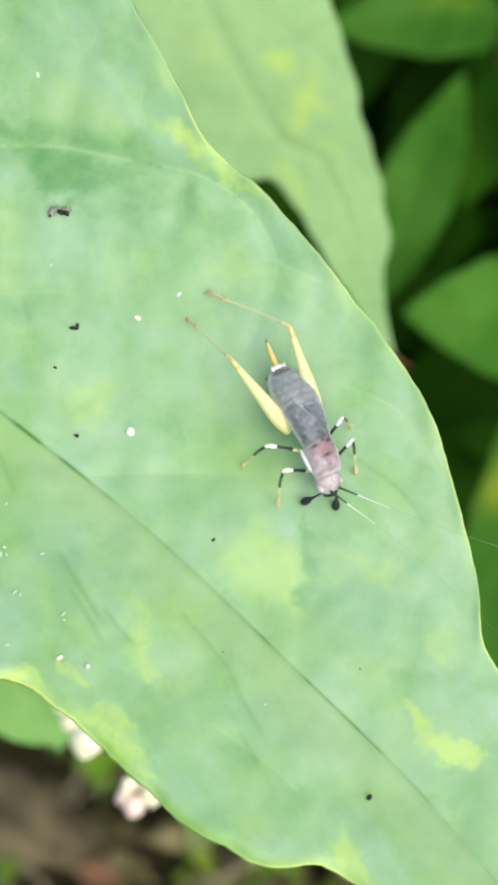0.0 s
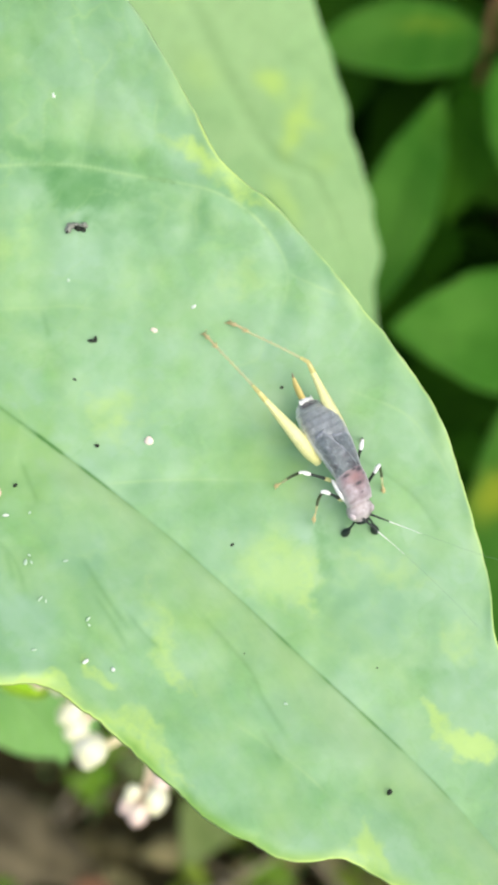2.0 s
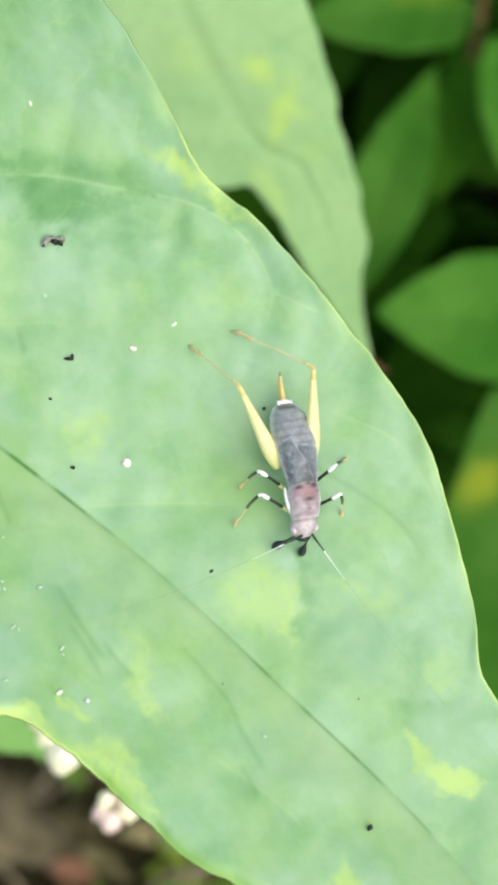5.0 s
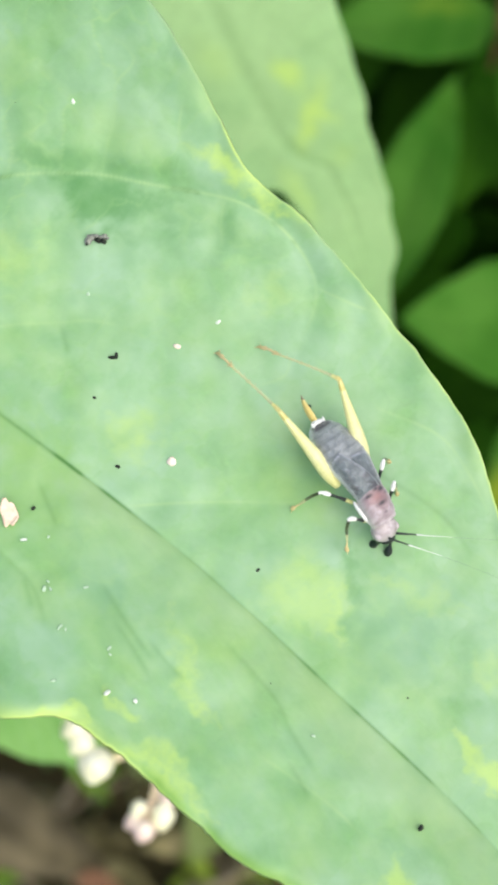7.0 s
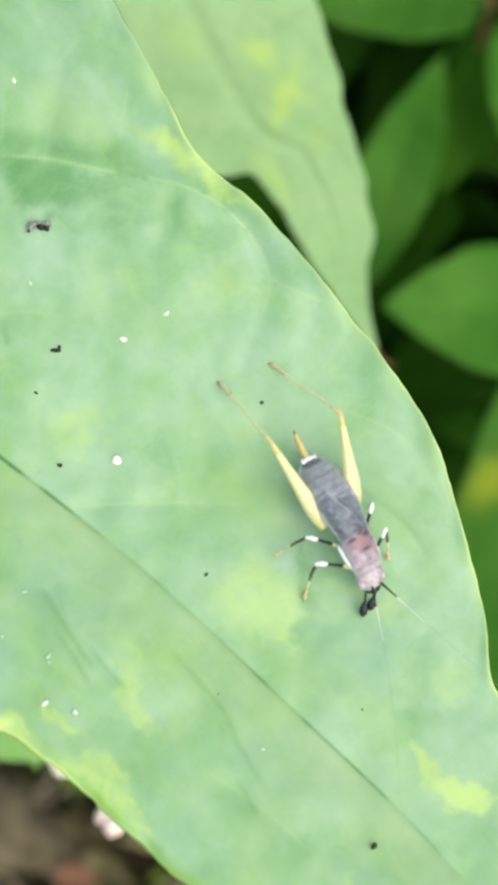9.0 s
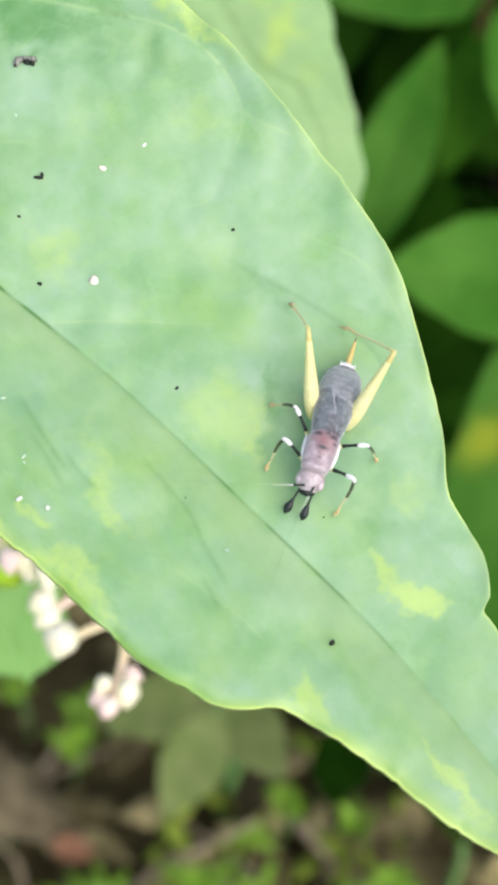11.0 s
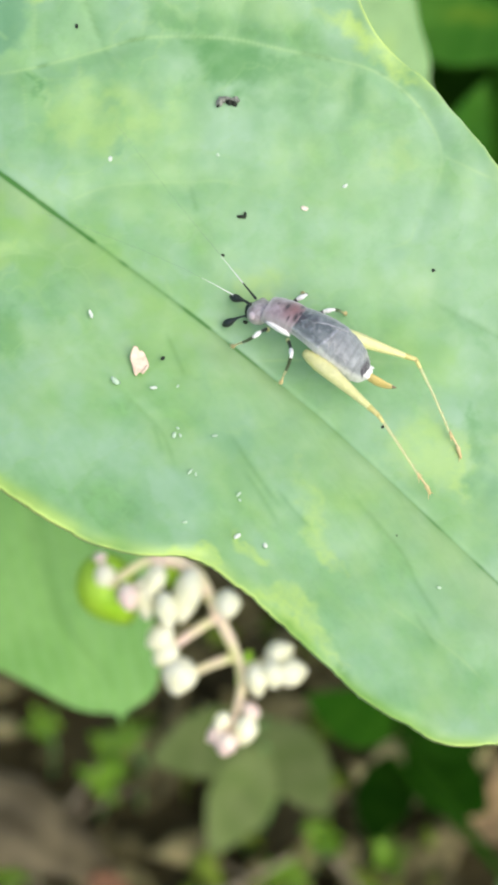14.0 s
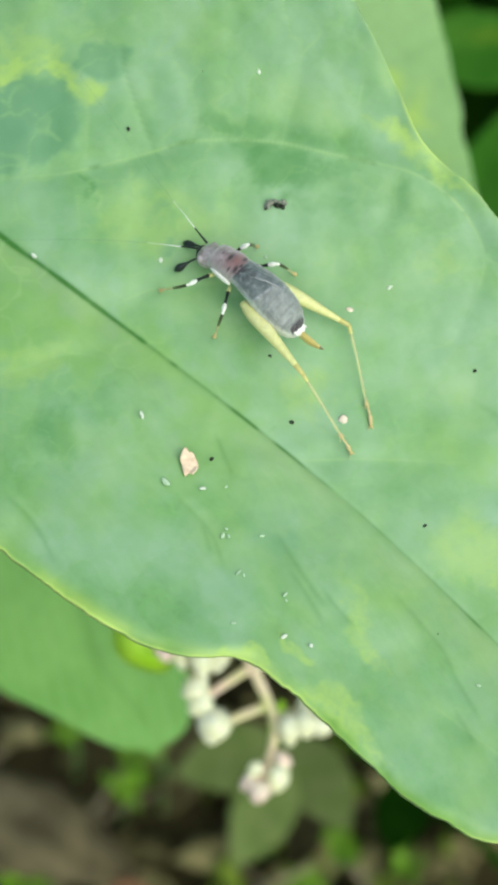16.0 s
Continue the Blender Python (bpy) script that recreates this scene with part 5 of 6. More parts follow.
        part("forewing", mesh_of("forewing", wing[0], wing[1], TEGMEN, attributes={"pale": np.clip(np.tile(pale.ravel(), 2), 0, 1), "tip": np.tile(dark.ravel(), 2)}), cricket)
    # pronotum: a saddle with pale rims
    rings, pale, dark = [], [], []
    for i in range(60):
        t = i / 59
        y = 2.30 - 1.75 * t
        w = 0.64 + 0.21 * math.sin(math.pi * (0.08 + 0.72 * t)) + 0.015 * math.sin(9 * t)
        rim = 0.014 * (math.exp(-(t / 0.06) ** 2) + math.exp(-((1 - t) / 0.06) ** 2)) - 0.02 * math.exp(-((t - 0.40) / 0.10) ** 2)
        rings.append((y, w + rim, 0.87 * w + rim, 0.80, 0.02))
    rings = [(y, w, up, down, zc + hump(y)) for y, w, up, down, zc in rings]
    shield = loft(rings, 72)
    # rounded hind margin
    shield = [(x, y - 0.22 * max(0.0, 1 - (x / 0.9) ** 2) * max(0.0, (1.2 - y) / 0.65), z) for x, y, z in shield[0]], shield[1]
    marks = [(-0.05, 1.26, 0.27), (-0.42, 0.58, 0.25), (0.40, 0.60, 0.20), (-0.12, 0.46, 0.18), (-0.05, 1.78, 0.08), (-0.62, 0.9, 0.12)]
    for x, y, z in shield[0]:
        fleck = float(np.clip(3.5 * cloud(np.array(x * 2.6), np.array(y * 2.6), 83, 3) - 1.8, 0, 1)) * 0.6
        hind = math.exp(-((y - 0.52 + 0.22 * max(0.0, 1 - (x / 0.9) ** 2)) / 0.06) ** 2) * 0.5
        stain = float(np.clip(3.5 * cloud(np.array(x * 2.2), np.array(y * 2.2), 84, 3) - 2.2, 0, 1)) * 0.3
        pale.append(min(1.0, np.clip((abs(x) - 0.64) * 6, 0, 1) * 0.5 + (0.45 if y > 2.15 else 0.0) + fleck))
        dark.append(min(1.0, max([hind, stain] + [math.exp(-((x - mx) ** 2 + (y - my) ** 2 * 5.0) / mr ** 2) * 1.15 for mx, my, mr in marks])) * float(z > 0))
    rust = [float(np.clip(1.15 - math.hypot(x / 0.75, (y - 0.95) / 0.62) + 0.8 * (float(cloud(np.array(x * 2.0), np.array(y * 2.0), 86, 3)) - 0.5), 0, 1)) * 0.85 * float(z > 0) for x, y, z in shield[0]]
    part("pronotum", mesh_of("pronotum", shield[0], shield[1], ROSE, attributes={"pale": pale, "tip": dark, "rust": rust}), cricket)
    for side in (1, -1):
        part("white_flank", mesh_of("white_flank", *pebble((0.16, 0.78, 0.26), 3, 0.12, 9, 12), WHITE), cricket, pose(side * 0.80 * MM, 1.22 * MM, (hump(1.22) - 0.34) * MM, 0, side * 20, side * 4), "ivory white plate along the flank")
    # head
    head = part("head", mesh_of("head", *loft([(2.22, 0.58, 0.50, 0.50, 0.02), (2.34, 0.68, 0.56, 0.58, 0.02), (2.55, 0.76, 0.60, 0.64, 0.0), (2.80, 0.76, 0.58, 0.66, -0.02), (3.02, 0.66, 0.49, 0.66, -0.05), (3.20, 0.45, 0.35, 0.56, -0.11), (3.32, 0.28, 0.20, 0.42, -0.16), (3.38, 0.12, 0.08, 0.24, -0.20)], 26), HEAD), cricket)
    for side in (1, -1):
        part("eye", mesh_of("eye", *pebble((0.22, 0.30, 0.30), 1, 0.04, 10, 14), EYE), head, pose(side * 0.56 * MM, 2.80 * MM, 0.08 * MM))
    part("face", mesh_of("face", *pebble((0.46, 0.26, 0.42), 6, 0.10, 9, 14), BLACK), head, pose(0, 3.22 * MM, -0.30 * MM, -20), "black face below the antennae")
    # rear end
    for side in (1, -1):
        part("cercus", mesh_of("cercus", *tube(smooth_path([(0, 0, 0), (side * 0.04, -0.16, 0.02), (side * 0.09, -0.36, 0.04)], 5), [0.12, 0.115, 0.11, 0.10, 0.09, 0.08, 0.07, 0.06, 0.05, 0.035, 0.02], 8), WHITE), cricket, pose(side * 0.30 * MM, -3.75 * MM, 0.05 * MM))
    part("ovipositor", limb([(0, 0, 0), (0, -0.7, -0.08), (0, -1.35, 0.0), (0, -1.95, 0.26)], [0.18, 0.30, 0.33, 0.28, 0.18, 0.03], -1.95, [(0.88, AMBER), (1.0, TWIG)], "ovipositor", 10, 0.5), cricket, pose(0, -3.70 * MM, -0.18 * MM), "curved amber ovipositor with a dark tip")
    part("tail_plate", mesh_of("tail_plate", *pebble((0.46, 0.22, 0.26), 9, 0.2, 9, 14), WHITE), cricket, pose(0, -3.92 * MM, -0.10 * MM), "cream plate at the end of the abdomen")
    # legs, feelers and mouth palps: kept by name for motions()
    parts = {}
    hips = {"front": (0.68, 1.75, -0.12), "middle": (0.75, 0.55, 0.0), "hind": (0.95, -0.60, 0.04)}
    for side, sign in (("right", 1), ("left", -1)):
        for pair, (hx, hy, hz) in hips.items():
            if pair == "hind":
                femur = limb([(0, 0, 0), (0, 1.8, 0.12), (0, 3.6, 0.06), (0, 5.3, 0)], [0.22, 0.38, 0.44, 0.43, 0.39, 0.34, 0.29, 0.24, 0.19, 0.16, 0.12], 5.3, [(0.90, YELLOW), (1.0, HONEY)], "hind_femur", 14, 0.95)
                shin = joined(spines(tube(smooth_path([(0, 0, 0), (0, 1.5, 0.06), (0, 3.0, 0.04), (0, 4.3, 0), (0, 5.0, 0.08), (0, 5.5, 0.02), (0, 5.85, -0.05)], 6), np.interp(np.linspace(0, 1, 37), [0, 0.05, 0.2, 0.7, 0.74, 0.8, 0.9, 1], [0.12, 0.095, 0.072, 0.066, 0.135, 0.105, 0.095, 0.045]), 8), 6, 1.6, 4.2, 0.22),
                              tube([(0, 4.25, 0.03), (0.20, 4.75, 0.0)], [0.05, 0.012], 6), tube([(0, 4.25, 0.03), (-0.18, 4.65, 0.0)], [0.05, 0.012], 6), tube([(0, 5.6, 0.0), (0.30, 5.95, -0.05)], [0.04, 0.012], 5), tube([(0, 5.6, 0.0), (-0.16, 5.98, -0.05)], [0.04, 0.012], 5))
                tibia = banded(shin, 5.85, [(0.08, HONEY), (0.74, PALE_TAN), (1.0, TARSUS)], "hind_tibia", 8)
                reach = 5.3
            else:
                lf, lt = (2.0, 3.0) if pair == "front" else (1.9, 2.7)
                femur = limb([(0, 0, 0), (0, lf * 0.35, 0.13), (0, lf * 0.7, 0.11), (0, lf, 0)], [0.12, 0.13, 0.12, 0.10, 0.09, 0.115, 0.16, 0.08], lf, [(0.26, YELLOW), (0.74, BLACK), (1.0, WHITE)], pair + "_femur", 12, 0.85)
                shin = joined(tube(smooth_path([(0, 0, 0), (0, lt * 0.3, 0.10), (0, lt * 0.6, 0.06), (0, lt * 0.72, 0.04), (0, lt * 0.9, 0.05), (0, lt, -0.03)], 6), np.interp(np.linspace(0, 1, 31), [0, 0.08, 0.25, 0.45, 0.6, 0.70, 0.82, 0.92, 1], [0.080, 0.092, 0.088, 0.068, 0.050, 0.050, 0.125, 0.120, 0.045]), 9),
                              tube([(0, lt * 0.93, 0.02), (0.16, lt * 1.03, -0.03)], [0.03, 0.008], 5), tube([(0, lt * 0.93, 0.02), (-0.16, lt * 1.03, -0.03)], [0.03, 0.008], 5))
                tibia = banded(shin, lt, [(0.06, WHITE), (0.46, SMOKY), (0.73, PALE_TAN), (1.0, TARSUS)], pair + "_tibia", 9)
                reach = lf
            thigh = part(pair + "_femur", femur, cricket, pose(sign * hx * MM, hy * MM, hz * MM), "straw-yellow swollen hind thigh" if pair == "hind" else "black and white banded thigh")
            parts[pair, side] = thigh, part(pair + "_tibia", tibia, thigh, pose(0, reach * MM, 0), "slender yellow hind shin with spines" if pair == "hind" else "black and white shin with a tan foot")
            parts[pair, side, "at"] = (sign * hx * MM, hy * MM, hz * MM), reach * MM
        bend = 0.5 if side == "right" else -0.5
        feeler = limb([(0, 0, 0), (0.02 * bend, 1.1, 0.02), (0.06 * bend, 3.0, 0.05), (0.3 * bend, 6.0, -0.05), (0.9 * bend, 9.5, -0.3), (1.6 * bend, 12.5, -0.6)], [0.075, 0.055, 0.040, 0.020, 0.010, 0.008, 0.007, 0.006, 0.006, 0.005, 0.005], 12.5, [(0.095, BLACK), (0.24, FINE_WHITE), (1.0, GREY_THREAD)], "antenna", 7)
        parts["antenna", side] = part("antenna", feeler, cricket, pose(sign * 0.25 * MM, 3.15 * MM, 0.45 * MM), "long thread antenna, black at the root, then white, then grey")
        club = limb([(0, 0, 0), (0, 0.45, 0.10), (0, 0.85, 0.08), (0, 1.25, 0.0), (0, 1.62, -0.06)], [0.06, 0.055, 0.055, 0.06, 0.08, 0.14, 0.21, 0.23, 0.19, 0.07], 1.62, [(1.0, BLACK)], "palp", 12)
        parts["palp", side] = part("palp", club, cricket, pose(sign * 0.35 * MM, 3.10 * MM, -0.30 * MM), "black club-ended mouth palp")
    return cricket, parts


cricket, cricket_parts = build_cricket()


def motions():
    """The cricket turns and walks on the leaf; its legs, feelers and palps move on it."""
    body_rows = [
        (0, pose(0.00314, 0.04466, 0.15838, -28.0, -2.7, -151.5)),
        (0.5, pose(0.00322, 0.04466, 0.15835, -27.9, -3.0, -151.8)),
        (1, pose(0.00320, 0.04415, 0.15813, -27.6, -2.8, -150.6)),
        (1.5, pose(0.00396, 0.04362, 0.15787, -27.4, -1.8, -148.2)),
        (2, pose(0.00394, 0.04344, 0.15784, -27.6, -2.2, -149.5)),
        (2.5, pose(0.00398, 0.04342, 0.15781, -27.5, -3.1, -151.1)),
        (3, pose(0.00462, 0.04367, 0.15792, -24.5, 2.3, -139.4)),
        (3.5, pose(0.00449, 0.04376, 0.15797, -26.0, -0.3, -145.4)),
        (4, pose(0.00342, 0.04421, 0.15818, -28.0, -6.4, -158.5)),
        (4.2, pose(0.00259, 0.04420, 0.15821, -28.6, -8.8, -167.3)),
        (6.3, pose(0.00300, 0.04400, 0.15816, -24.7, -2.5, -147.9)),
        (6.5, pose(0.00332, 0.04390, 0.15803, -24.7, -0.2, -143.1)),
        (7, pose(0.00339, 0.04359, 0.15788, -26.4, -0.7, -143.9)),
        (7.5, pose(0.00383, 0.04344, 0.15778, -24.2, -0.7, -143.7)),
        (8, pose(0.00470, 0.04359, 0.15776, -23.4, 5.0, -130.6)),
        (8.2, pose(0.00483, 0.04376, 0.15779, -23.7, 5.3, -129.8)),
        (10.3, pose(0.00591, 0.03728, 0.15517, -13.0, -8.0, 163.2)),
        (10.5, pose(0.00608, 0.03731, 0.15517, -13.1, -7.8, 164.4)),
        (11, pose(0.00592, 0.03728, 0.15518, -13.3, -8.1, 163.8)),
        (11.5, pose(0.00490, 0.03660, 0.15507, -6.9, -13.7, 142.3)),
        (12, pose(0.00407, 0.03651, 0.15508, -3.1, -6.8, 119.2)),
        (12.5, pose(0.00175, 0.03764, 0.15567, -0.7, 0.4, 90.7)),
        (13, pose(0.00003, 0.03865, 0.15618, 3.0, 1.6, 85.1)),
        (13.5, pose(-0.00336, 0.04193, 0.15776, 4.6, 4.5, 60.2)),
        (14, pose(-0.00631, 0.04348, 0.15859, 5.2, 4.5, 58.9)),
        (14.5, pose(-0.00677, 0.04611, 0.15985, 0.8, 6.5, 27.7)),
        (15, pose(-0.00788, 0.04799, 0.16082, 0.5, 2.4, 21.4)),
        (15.5, pose(-0.00824, 0.04928, 0.16127, 1.2, 3.1, 16.5)),
        (16, pose(-0.01198, 0.05116, 0.16195, 6.8, -3.5, 48.0)),
    ]
    hind_right_rows = [
        (0, (20.1, 0.6, -158.5), (-78.0, -12.7, -1.9)),
        (0.5, (19.2, 0.5, -158.9), (-74.0, -12.3, -2.6)),
        (1, (17.4, 0.5, -161.4), (-68.1, -12.8, -4.1)),
        (1.5, (12.3, 0.4, -164.7), (-56.1, -10.4, -5.8)),
        (2, (10.6, 0.4, -162.1), (-53.0, -11.3, -7.3)),
        (2.5, (8.6, 0.4, -161.7), (-50.4, -10.3, -6.6)),
        (3, (8.5, 0.5, -167.8), (-47.7, -15.5, -11.8)),
        (3.5, (9.6, 0.5, -163.2), (-52.6, -11.0, -6.9)),
        (4, (22.5, 0.2, -155.2), (-83.0, -6.3, -0.4)),
        (4.2, (24.1, 0.1, -154.7), (-87.1, 2.8, 0.3)),
        (6.5, (14.3, 0.1, -165.9), (-57.7, -12.2, -7.7)),
        (7, (11.9, 0.2, -169.5), (-55.0, -8.2, -5.7)),
        (7.5, (15.0, -0.1, -165.0), (-59.7, -11.8, -7.4)),
        (8, (9.6, 0.1, -175.0), (-50.6, -10.9, -9.2)),
        (10.3, (47.6, 0.3, -151.5), (-103.6, -2.4, 1.1)),
        (10.5, (49.5, 0.7, -149.5), (-108.0, -3.7, 2.1)),
        (11, (49.4, 1.3, -150.8), (-105.2, -3.0, 2.3)),
        (11.5, (55.6, 0.8, -158.1), (-119.2, -8.6, 6.4)),
        (12, (59.0, 0.6, -179.2), (-125.7, 6.3, -3.7)),
        (12.5, (33.4, 5.6, 179.3), (-95.9, -9.2, 12.5)),
        (13, (23.9, 2.9, 173.2), (-75.9, -8.1, 3.4)),
        (13.5, (-9.5, 0.5, -151.2), (-19.2, -23.0, -47.1)),
        (14, (-4.4, -0.2, -161.0), (-28.1, -16.0, -32.1)),
        (14.5, (-27.2, 2.3, -135.7), (-0.8, -1.3, -44.6)),
        (15, (-33.0, 2.6, -128.2), (-4.9, -8.7, -57.6)),
        (15.5, (-35.2, 1.7, -143.7), (7.6, 5.9, -32.8)),
        (16, (-16.2, 1.0, -157.9), (-12.0, -10.6, -48.3)),
    ]
    hind_left_rows = [
        (0, (17.3, -0.4, 179.8), (-61.8, 19.1, 12.5)),
        (0.5, (17.0, -0.4, 178.8), (-60.9, 19.8, 13.5)),
        (1, (15.7, -0.4, 179.0), (-57.1, 15.6, 12.5)),
        (1.5, (13.0, -0.3, -178.1), (-53.2, 10.9, 10.1)),
        (2, (11.8, -0.3, -177.7), (-52.3, 11.6, 11.9)),
        (2.5, (12.6, -0.1, -178.7), (-53.1, 13.5, 14.3)),
        (3, (13.9, 0.0, 178.5), (-51.2, 5.5, 7.4)),
        (3.5, (13.2, -0.4, -174.2), (-51.4, 6.3, 5.5)),
        (4, (18.6, -1.2, -172.3), (-67.2, 23.6, 8.4)),
        (4.2, (19.8, -1.1, -174.3), (-73.1, 31.8, 9.0)),
        (6.5, (28.0, -2.1, 170.7), (-81.4, 23.9, 2.9)),
        (7, (25.6, -2.2, 173.6), (-75.6, 17.2, 3.4)),
        (7.5, (25.7, -1.8, 176.0), (-72.6, 16.2, 4.9)),
        (8, (22.4, -1.8, 169.8), (-66.1, 9.4, 2.8)),
        (10.3, (50.0, 0.6, 167.9), (-118.9, 29.6, -14.6)),
        (10.5, (53.0, 0.5, 166.1), (-126.1, 26.4, -17.5)),
        (11, (49.0, 1.2, 164.7), (-125.3, 30.1, -16.3)),
        (11.5, (48.0, 0.9, 153.6), (-133.7, 23.7, -17.7)),
        (12, (29.7, 0.8, 148.7), (-150.1, 24.4, -35.0)),
        (12.5, (12.6, -1.1, 156.2), (-72.6, 21.5, 3.6)),
        (13, (14.4, 0.4, 153.3), (-68.2, 18.9, 11.7)),
        (13.5, (12.1, -0.2, 162.1), (-70.9, 15.1, 5.6)),
        (14, (3.9, -0.3, 164.2), (-48.9, 10.8, 9.1)),
        (14.5, (4.5, -0.6, 167.5), (-73.1, 29.7, 6.7)),
        (15, (-2.9, -0.4, 172.3), (-53.2, 24.1, 14.5)),
        (15.5, (2.9, -0.7, 170.5), (-70.5, 27.8, 7.3)),
        (16, (0.2, -0.8, 169.5), (-43.5, 9.8, 2.7)),
    ]
    middle_right_rows = [
        (0, (7.2, 0.1, -120.6), (-82.4, 20.4, 4.4)),
        (0.5, (14.3, 0.0, -121.2), (-93.5, 18.4, 0.4)),
        (1, (9.6, 0.3, -136.8), (-87.5, 19.1, 3.3)),
        (1.5, (21.4, -0.0, -131.8), (-104.4, 15.6, -2.3)),
        (2, (12.2, 0.1, -129.1), (-88.8, 14.5, 2.2)),
        (2.5, (15.2, 0.2, -129.7), (-94.7, 16.4, 0.8)),
        (3, (-12.3, -0.3, -135.1), (-41.2, 9.2, 13.9)),
        (3.5, (15.7, 0.2, -124.2), (-96.5, 18.0, -0.7)),
        (4, (15.5, 0.1, -126.8), (-103.1, 19.7, -2.9)),
        (4.2, (29.2, -0.4, -129.9), (-132.9, 15.0, -12.9)),
        (6.5, (-1.4, -0.1, -125.7), (-61.5, 13.8, 9.5)),
        (7, (8.8, 0.4, -137.6), (-83.9, 17.6, 3.9)),
        (7.5, (-5.8, -0.2, -132.3), (-52.7, 12.8, 12.1)),
        (8, (7.8, 0.6, -127.5), (-76.7, 19.5, 5.8)),
        (10.3, (31.3, 0.1, -134.7), (-94.4, 18.0, -0.8)),
        (10.5, (32.6, 0.3, -135.5), (-94.4, 15.4, -0.0)),
        (11, (32.9, 0.7, -132.8), (-94.7, 11.7, 0.3)),
        (11.5, (36.9, -0.9, -122.7), (-101.0, -0.2, 0.6)),
        (12, (58.0, -1.5, -145.6), (-137.4, 15.6, -16.6)),
        (12.5, (51.2, -1.1, -157.1), (-121.7, 28.5, -17.3)),
        (13, (43.0, -1.0, -164.1), (-121.0, 39.5, -21.8)),
        (13.5, (36.9, -0.8, -157.6), (-111.2, 38.2, -14.5)),
        (14, (39.0, -1.8, -147.6), (-99.9, 31.6, -7.8)),
        (14.5, (39.3, -0.8, -130.8), (-120.4, 22.5, -15.8)),
        (15, (24.7, 0.7, -128.9), (-113.5, 24.7, -13.5)),
        (15.5, (28.5, 2.3, -119.9), (-105.1, 15.4, -6.4)),
        (16, (36.7, -0.1, -143.2), (-99.3, 16.8, -3.8)),
    ]
    front_right_rows = [
        (0, (30.9, -0.9, -112.3), (-134.8, 27.5, -24.7)),
        (0.5, (36.3, -1.1, -108.5), (-136.6, 25.0, -24.2)),
        (1, (33.1, -0.8, -126.8), (-141.7, 20.6, -24.3)),
        (1.5, (32.0, -0.5, -138.2), (-130.5, 21.4, -17.0)),
        (2, (40.1, -1.0, -130.4), (-147.5, 14.9, -22.3)),
        (2.5, (35.2, -0.9, -130.2), (-147.1, 16.7, -24.3)),
        (3, (29.4, -1.4, -128.2), (-145.8, 22.7, -30.7)),
        (3.5, (40.8, -1.8, -108.1), (-147.3, 22.1, -30.9)),
        (4, (40.5, -1.8, -97.5), (-149.6, 21.1, -32.5)),
        (4.2, (26.5, -0.7, -128.5), (-138.4, 25.2, -25.8)),
        (6.5, (15.8, -0.4, -118.1), (-101.8, 36.9, -6.5)),
        (7, (46.2, -1.6, -124.1), (-157.8, 12.5, -29.1)),
        (7.5, (33.2, -0.9, -105.8), (-128.3, 24.7, -18.3)),
        (8, (21.4, 0.3, -125.8), (-102.0, 32.9, -6.1)),
        (10.3, (38.2, -0.1, -107.7), (-137.7, 20.2, -20.8)),
        (10.5, (42.5, -0.1, -106.4), (-136.3, 18.9, -18.8)),
        (11, (48.1, 0.1, -106.2), (-139.3, 15.2, -16.9)),
        (11.5, (37.2, -1.3, -111.6), (-103.8, 21.0, -4.5)),
        (12, (67.6, -1.0, -123.8), (-153.8, 10.8, -20.9)),
        (12.5, (64.6, -0.5, -105.8), (-142.6, 31.6, -34.6)),
        (13, (62.5, -0.9, -125.9), (-159.0, 20.9, -43.5)),
        (13.5, (67.4, -0.5, -175.3), (-167.1, 9.9, -37.1)),
        (14, (59.9, 1.2, -148.2), (-147.9, 24.0, -32.6)),
        (14.5, (50.8, 0.9, -160.9), (-166.4, 10.2, -36.1)),
        (15, (52.5, 2.4, -130.9), (-144.5, 25.6, -31.4)),
        (15.5, (35.4, 3.9, -142.3), (-121.0, 31.8, -16.6)),
        (16, (66.8, 1.0, -143.2), (-145.7, 17.1, -23.2)),
    ]
